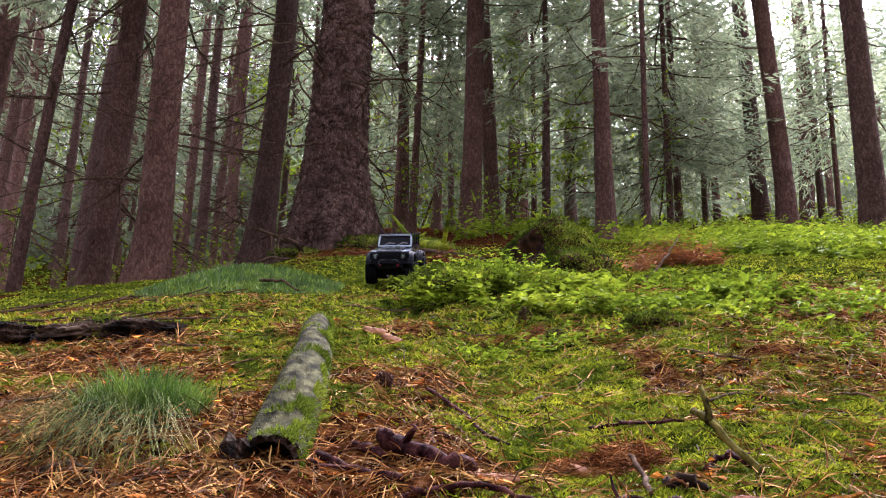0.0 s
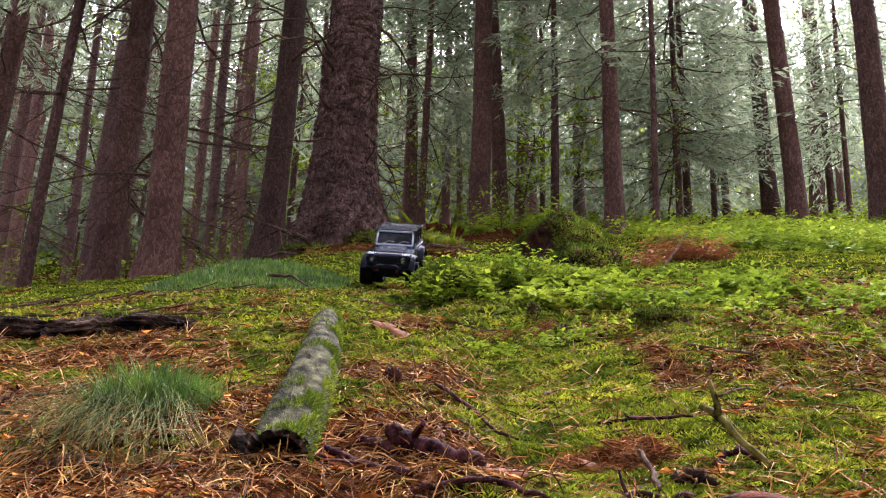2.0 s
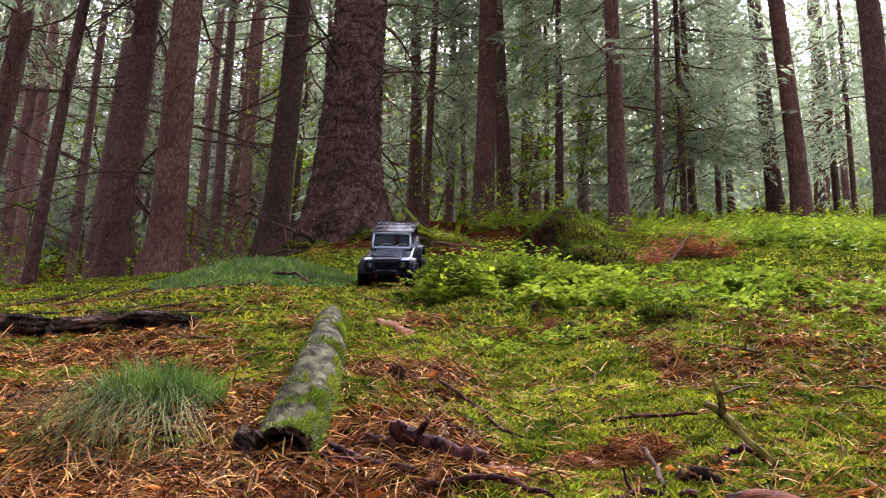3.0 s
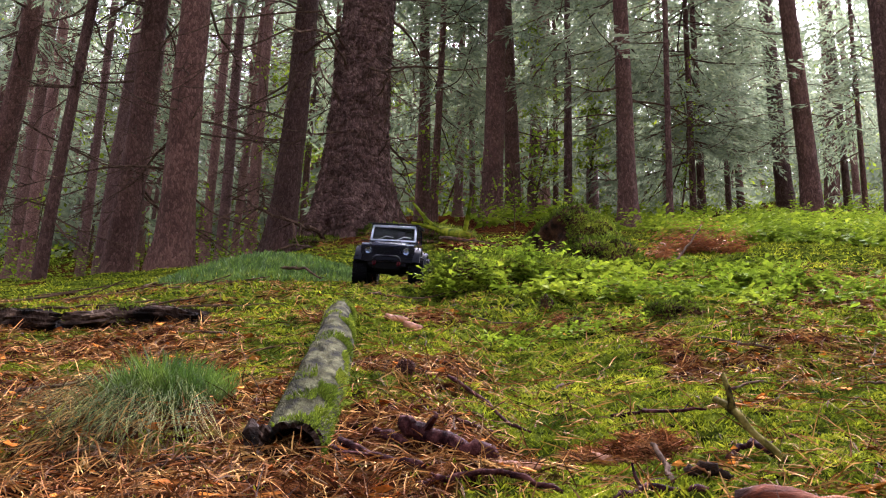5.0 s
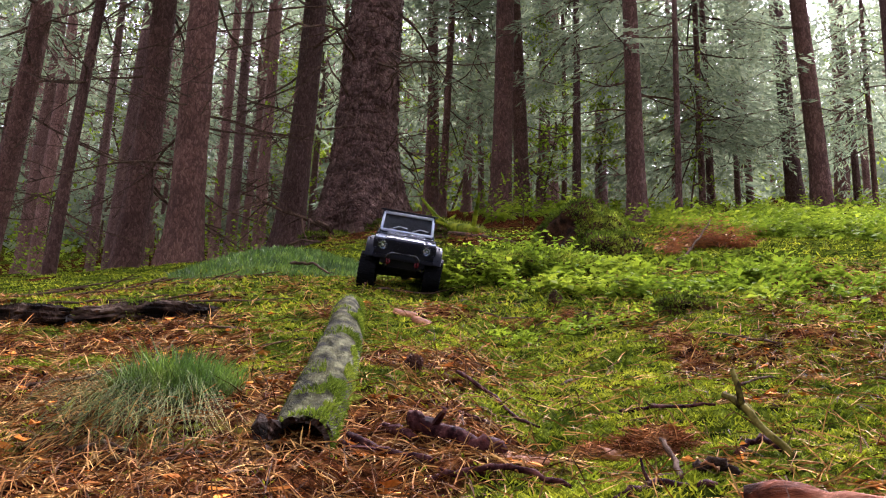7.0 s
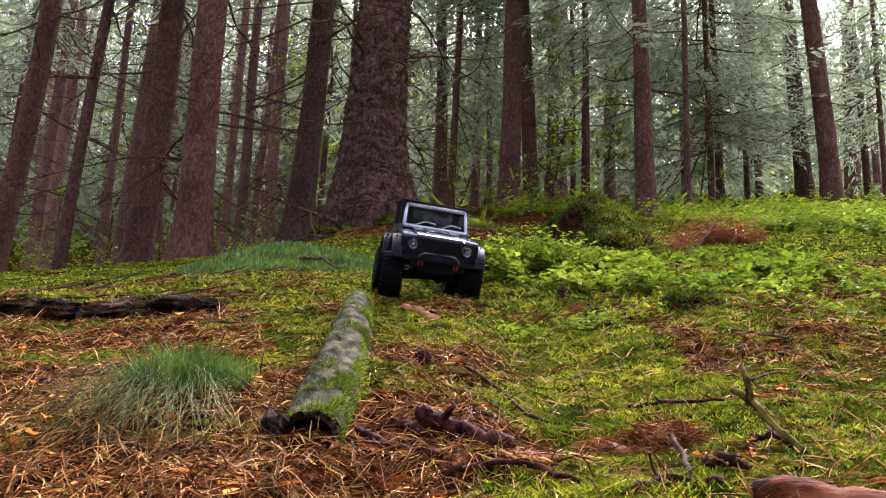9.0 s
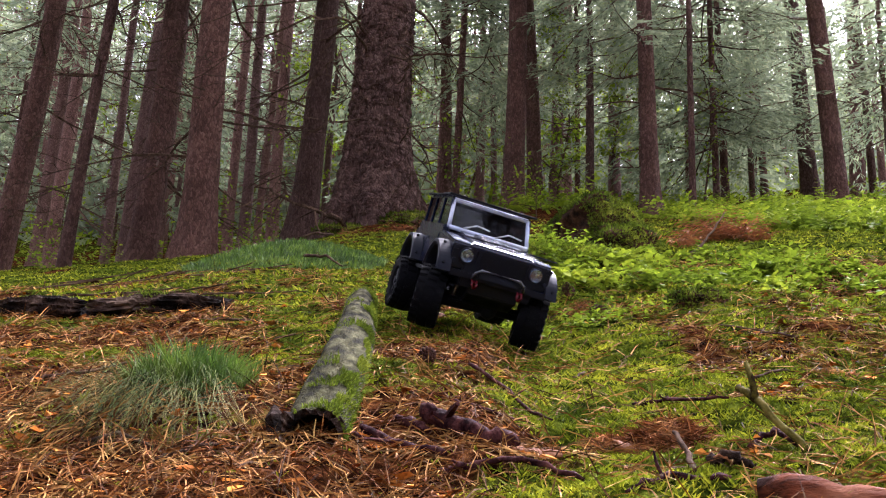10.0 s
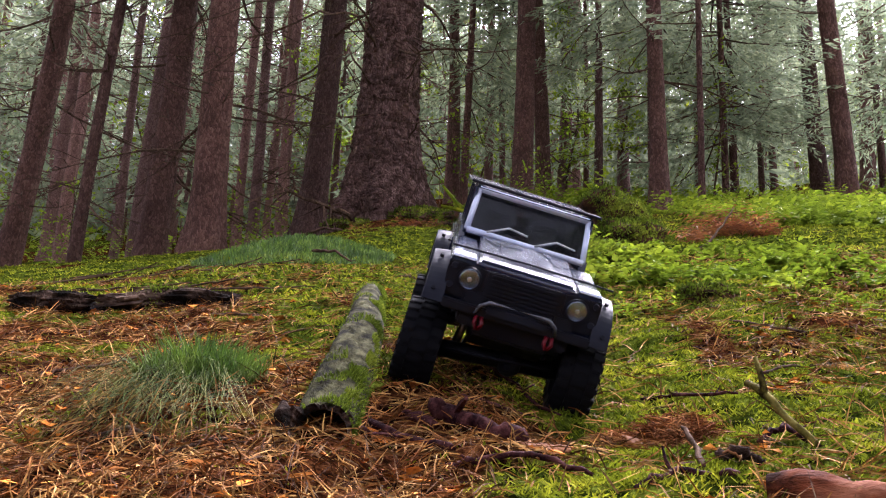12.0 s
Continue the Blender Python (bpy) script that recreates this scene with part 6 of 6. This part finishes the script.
    box(bm, (-0.060, -0.110, 0.066), (0.060, 0.190, 0.072), 0.002)
    part("belly_shade", bm, BLACK, t)
    bm = prism([(-0.206, 0.098), (-0.200, 0.074), (-0.165, 0.056), (-0.105, 0.060), (-0.105, 0.098)], -0.046, 0.046, 0.002)
    part("skid_shade", bm, BLACK, t)
    for sx in (-1, 1):
        for cy in (-WHEEL_Y, WHEEL_Y):
            bm = bmesh.new()
            box(bm, (min(sx * 0.040, sx * 0.068), cy - 0.066, 0.082), (max(sx * 0.040, sx * 0.068), cy + 0.066, 0.126), 0.003)
            part("inner_arch_shade", bm, BLACK, t)
    bm = bmesh.new()
    box(bm, (-0.020, -0.196, 0.078), (0.024, -0.160, 0.100), 0.002)
    part("steering_servo", bm, BLACK, t)
    axles, wheels = [], []
    for cy in (-WHEEL_Y, WHEEL_Y):
        axle = part("axle", rod([(-0.075, 0, 0), (-0.03, 0, 0), (0.03, 0, 0), (0.075, 0, 0)], 0.011, 10), None, t)
        bm = bmesh.new()
        bmesh.ops.create_uvsphere(bm, u_segments=14, v_segments=10, radius=0.019, matrix=Matrix.Translation((0.016, 0, 0)) @ Matrix.Diagonal((0.9, 1.1, 1, 1)))
        part("differential", bm, BLACK, axle)
        for sx in (-1, 1):
            part("link", rod([(sx * 0.05, 0, -0.004), (sx * 0.036, -cy * 0.6, 0.008)], 0.003), None, axle)
            me = rod([(sx * 0.056, 0.006, 0.006), (sx * 0.044, 0.012, 0.052)], 0.0052, 10)
            me.materials[0] = STEEL
            part("damper", me, None, axle, "bare steel damper")
            me = rod([(-0.066, -0.022, 0.004), (0.066, -0.022, 0.004)], 0.002)
            if sx > 0 and cy < 0:
                part("tie_rod", me, None, axle)
        axles.append((axle, cy))
    tyre, blocks = tyre_mesh(), tread_blocks()
    for cy in (-WHEEL_Y, WHEEL_Y):
        for sx in (-1, 1):
            bm = bmesh.new()
            bmesh.ops.create_cone(bm, segments=28, radius1=0.0285, radius2=0.0285, depth=0.034, cap_ends=True, matrix=pose(0, 0, 0, 0, 90, 0))
            wheel = part("wheel", bm, BLACK, t, "black wheel with a chunky tyre")
            part("tyre", tyre, None, wheel)
            for k in range(24):
                for block, off in blocks:
                    lug = part("tread_block", block, None, wheel)
                    lug.matrix_basis = pose(0, 0, 0, 15 * (k + off))
            bm = bmesh.new()
            disc(bm, sx * 0.018, 0, 0, 0.0060, 0.0050, 0.010, 8, (0, 90, 0))
            part("hub_nut", bm, FLARE, wheel)
            for k in range(6):
                bm = bmesh.new()
                a = radians(60 * k)
                m = pose(sx * 0.0175, 0.016 * math.cos(a), 0.016 * math.sin(a), 60 * k, 0, 0)
                bmesh.ops.create_cube(bm, size=1, matrix=m @ Matrix.Diagonal((0.004, 0.022, 0.008, 1)))
                part("spoke", bm, BLACK, wheel)
            wheels.append((wheel, sx, cy))
    return t, axles, wheels


def tyre_mesh():
    """A fat tyre round the x axis with side walls and two rows of tread blocks."""
    outline = [(-0.015, 0.0275), (-0.0225, 0.034), (-0.0255, 0.044), (-0.0235, 0.0515), (-0.017, 0.0538), (0.0, 0.0542), (0.017, 0.0538), (0.0235, 0.0515), (0.0255, 0.044), (0.0225, 0.034), (0.015, 0.0275)]
    n, m = 40, len(outline)
    V, F = [], []
    for k in range(n):
        a = 2 * math.pi * k / n
        V += [(x, r * math.cos(a), r * math.sin(a)) for x, r in outline]
    for k in range(n):
        for j in range(m):
            a, b = k * m + j, k * m + (j + 1) % m
            c, d = ((k + 1) % n) * m + (j + 1) % m, ((k + 1) % n) * m + j
            F.append((a, b, c, d))
    me = mesh_from("tyre", V, F, RUBBER)
    b = bmesh.new()
    b.from_mesh(me)
    bmesh.ops.recalc_face_normals(b, faces=b.faces[:])
    b.to_mesh(me)
    b.free()
    return me


def tread_blocks():
    """The three rows' rubber blocks, each at the foot of its turn, with the row's stagger."""
    out = []
    for x0, x1, off in ((-0.0255, -0.011, 0.0), (-0.009, 0.009, 0.5), (0.011, 0.0255, 0.0)):
        V, wide = [], 2 * math.pi * 0.62 / 24
        for a in (0.0, wide):
            for x in (x0, x1):
                for r in (0.0505 if abs(x) > 0.02 else 0.0535, WHEEL_R - (0.002 if abs(x) > 0.02 else 0)):
                    V.append((x, r * math.cos(a), r * math.sin(a)))
        F = [(0, 1, 3, 2), (4, 6, 7, 5), (0, 4, 5, 1), (2, 3, 7, 6), (1, 5, 7, 3), (0, 2, 6, 4)]
        me = mesh_from("tread_block", V, F, RUBBER)
        b = bmesh.new()
        b.from_mesh(me)
        bmesh.ops.recalc_face_normals(b, faces=b.faces[:])
        b.to_mesh(me)
        b.free()
        out.append((me, off))
    return out


truck, axles, wheels = build_truck()


def between(rows, t):
    """The pose at t seconds on the way through the rows."""
    for (t0, a), (t1, b) in zip(rows, rows[1:]):
        if t <= t1:
            return a.lerp(b, (t - t0) / (t1 - t0))
    return rows[-1][1]


def motions():
    rows = [
        (0.0, pose(-0.088, 4.540, 1.582, 19.2, 0.6, -9.2)),
        (0.5, pose(-0.116, 4.429, 1.531, 22.0, -6.4, -12.5)),
        (1.0, pose(-0.119, 4.406, 1.524, 22.1, -4.3, -9.8)),
        (1.5, pose(-0.122, 4.243, 1.473, 23.2, 0.3, -9.1)),
        (2.0, pose(-0.127, 4.089, 1.423, 26.1, 4.1, -6.5)),
        (2.5, pose(-0.132, 4.070, 1.403, 27.3, 2.5, -7.4)),
        (3.0, pose(-0.145, 3.969, 1.365, 29.3, 0.8, -5.8)),
        (5.0, pose(-0.161, 3.386, 1.165, 13.8, 2.5, -3.4)),
        (5.5, pose(-0.164, 3.268, 1.146, 13.1, -5.7, -5.2)),
        (6.0, pose(-0.164, 3.121, 1.104, 10.6, -1.5, -2.5)),
        (6.5, pose(-0.151, 2.924, 1.032, 15.6, 7.7, 2.6)),
        (7.0, pose(-0.149, 2.929, 1.035, 18.7, 6.7, 5.2)),
        (9.0, pose(-0.080, 2.416, 0.865, 17.7, 4.5, 10.4)),
        (9.5, pose(-0.032, 2.092, 0.740, 25.2, 2.3, 14.4)),
        (10.0, pose(0.001, 1.849, 0.668, 19.4, 10.0, 16.6)),
        (10.5, pose(0.027, 1.633, 0.582, 17.5, 8.9, 12.4)),
        (11.0, pose(0.030, 1.512, 0.548, 19.7, 11.9, 11.9)),
        (11.5, pose(0.032, 1.468, 0.537, 20.0, 13.8, 12.7)),
        (12.0, pose(0.029, 1.326, 0.491, 22.9, 13.7, 6.9)),
    ]
    walk(truck, rows)
    times = [k / 10 for k in range(121)]
    way, last, turns, feet = 0.0, None, [], []
    for t in times:
        m = between(rows, t)
        if last is not None:
            way += (m.translation - last).length
        last = m.translation.copy()
        turns.append(way)
        row = {}
        for w, sx, cy in wheels:
            foot = m @ Vector((sx * TRACK, cy, 0))
            gap = float(slope(foot.x, foot.y)) - foot.z
            row[(sx, cy)] = max(-0.062, min(0.020, gap + 0.003))
        feet.append(row)
    smooth_feet = [{k: sum(feet[max(0, min(120, i + d))][k] for d in range(-2, 3)) / 5 for k in feet[0]} for i in range(121)]
    steer = {0: 4, 3: 2, 5: 3, 7: -4, 9: -8, 9.5: -12, 10: -14, 10.5: -11, 11.5: -10, 12: -3}
    for w, sx, cy in wheels:
        walk(w, [(t, pose(sx * TRACK, cy, WHEEL_R + smooth_feet[i][(sx, cy)]) @ pose(0, 0, 0, 0, 0, float(np.interp(t, list(steer), list(steer.values()))) if cy < 0 else 0)
                  @ pose(0, 0, 0, math.degrees(turns[i] / WHEEL_R), 0, 0)) for i, t in enumerate(times)])
    for a, cy in axles:
        walk(a, [(times[i], pose(0, cy, WHEEL_R + (smooth_feet[i][(-1, cy)] + smooth_feet[i][(1, cy)]) / 2, 0,
                                 -math.degrees(math.atan2(smooth_feet[i][(1, cy)] - smooth_feet[i][(-1, cy)], 2 * TRACK)), 0)) for i in range(0, 121, 2)])


motions()
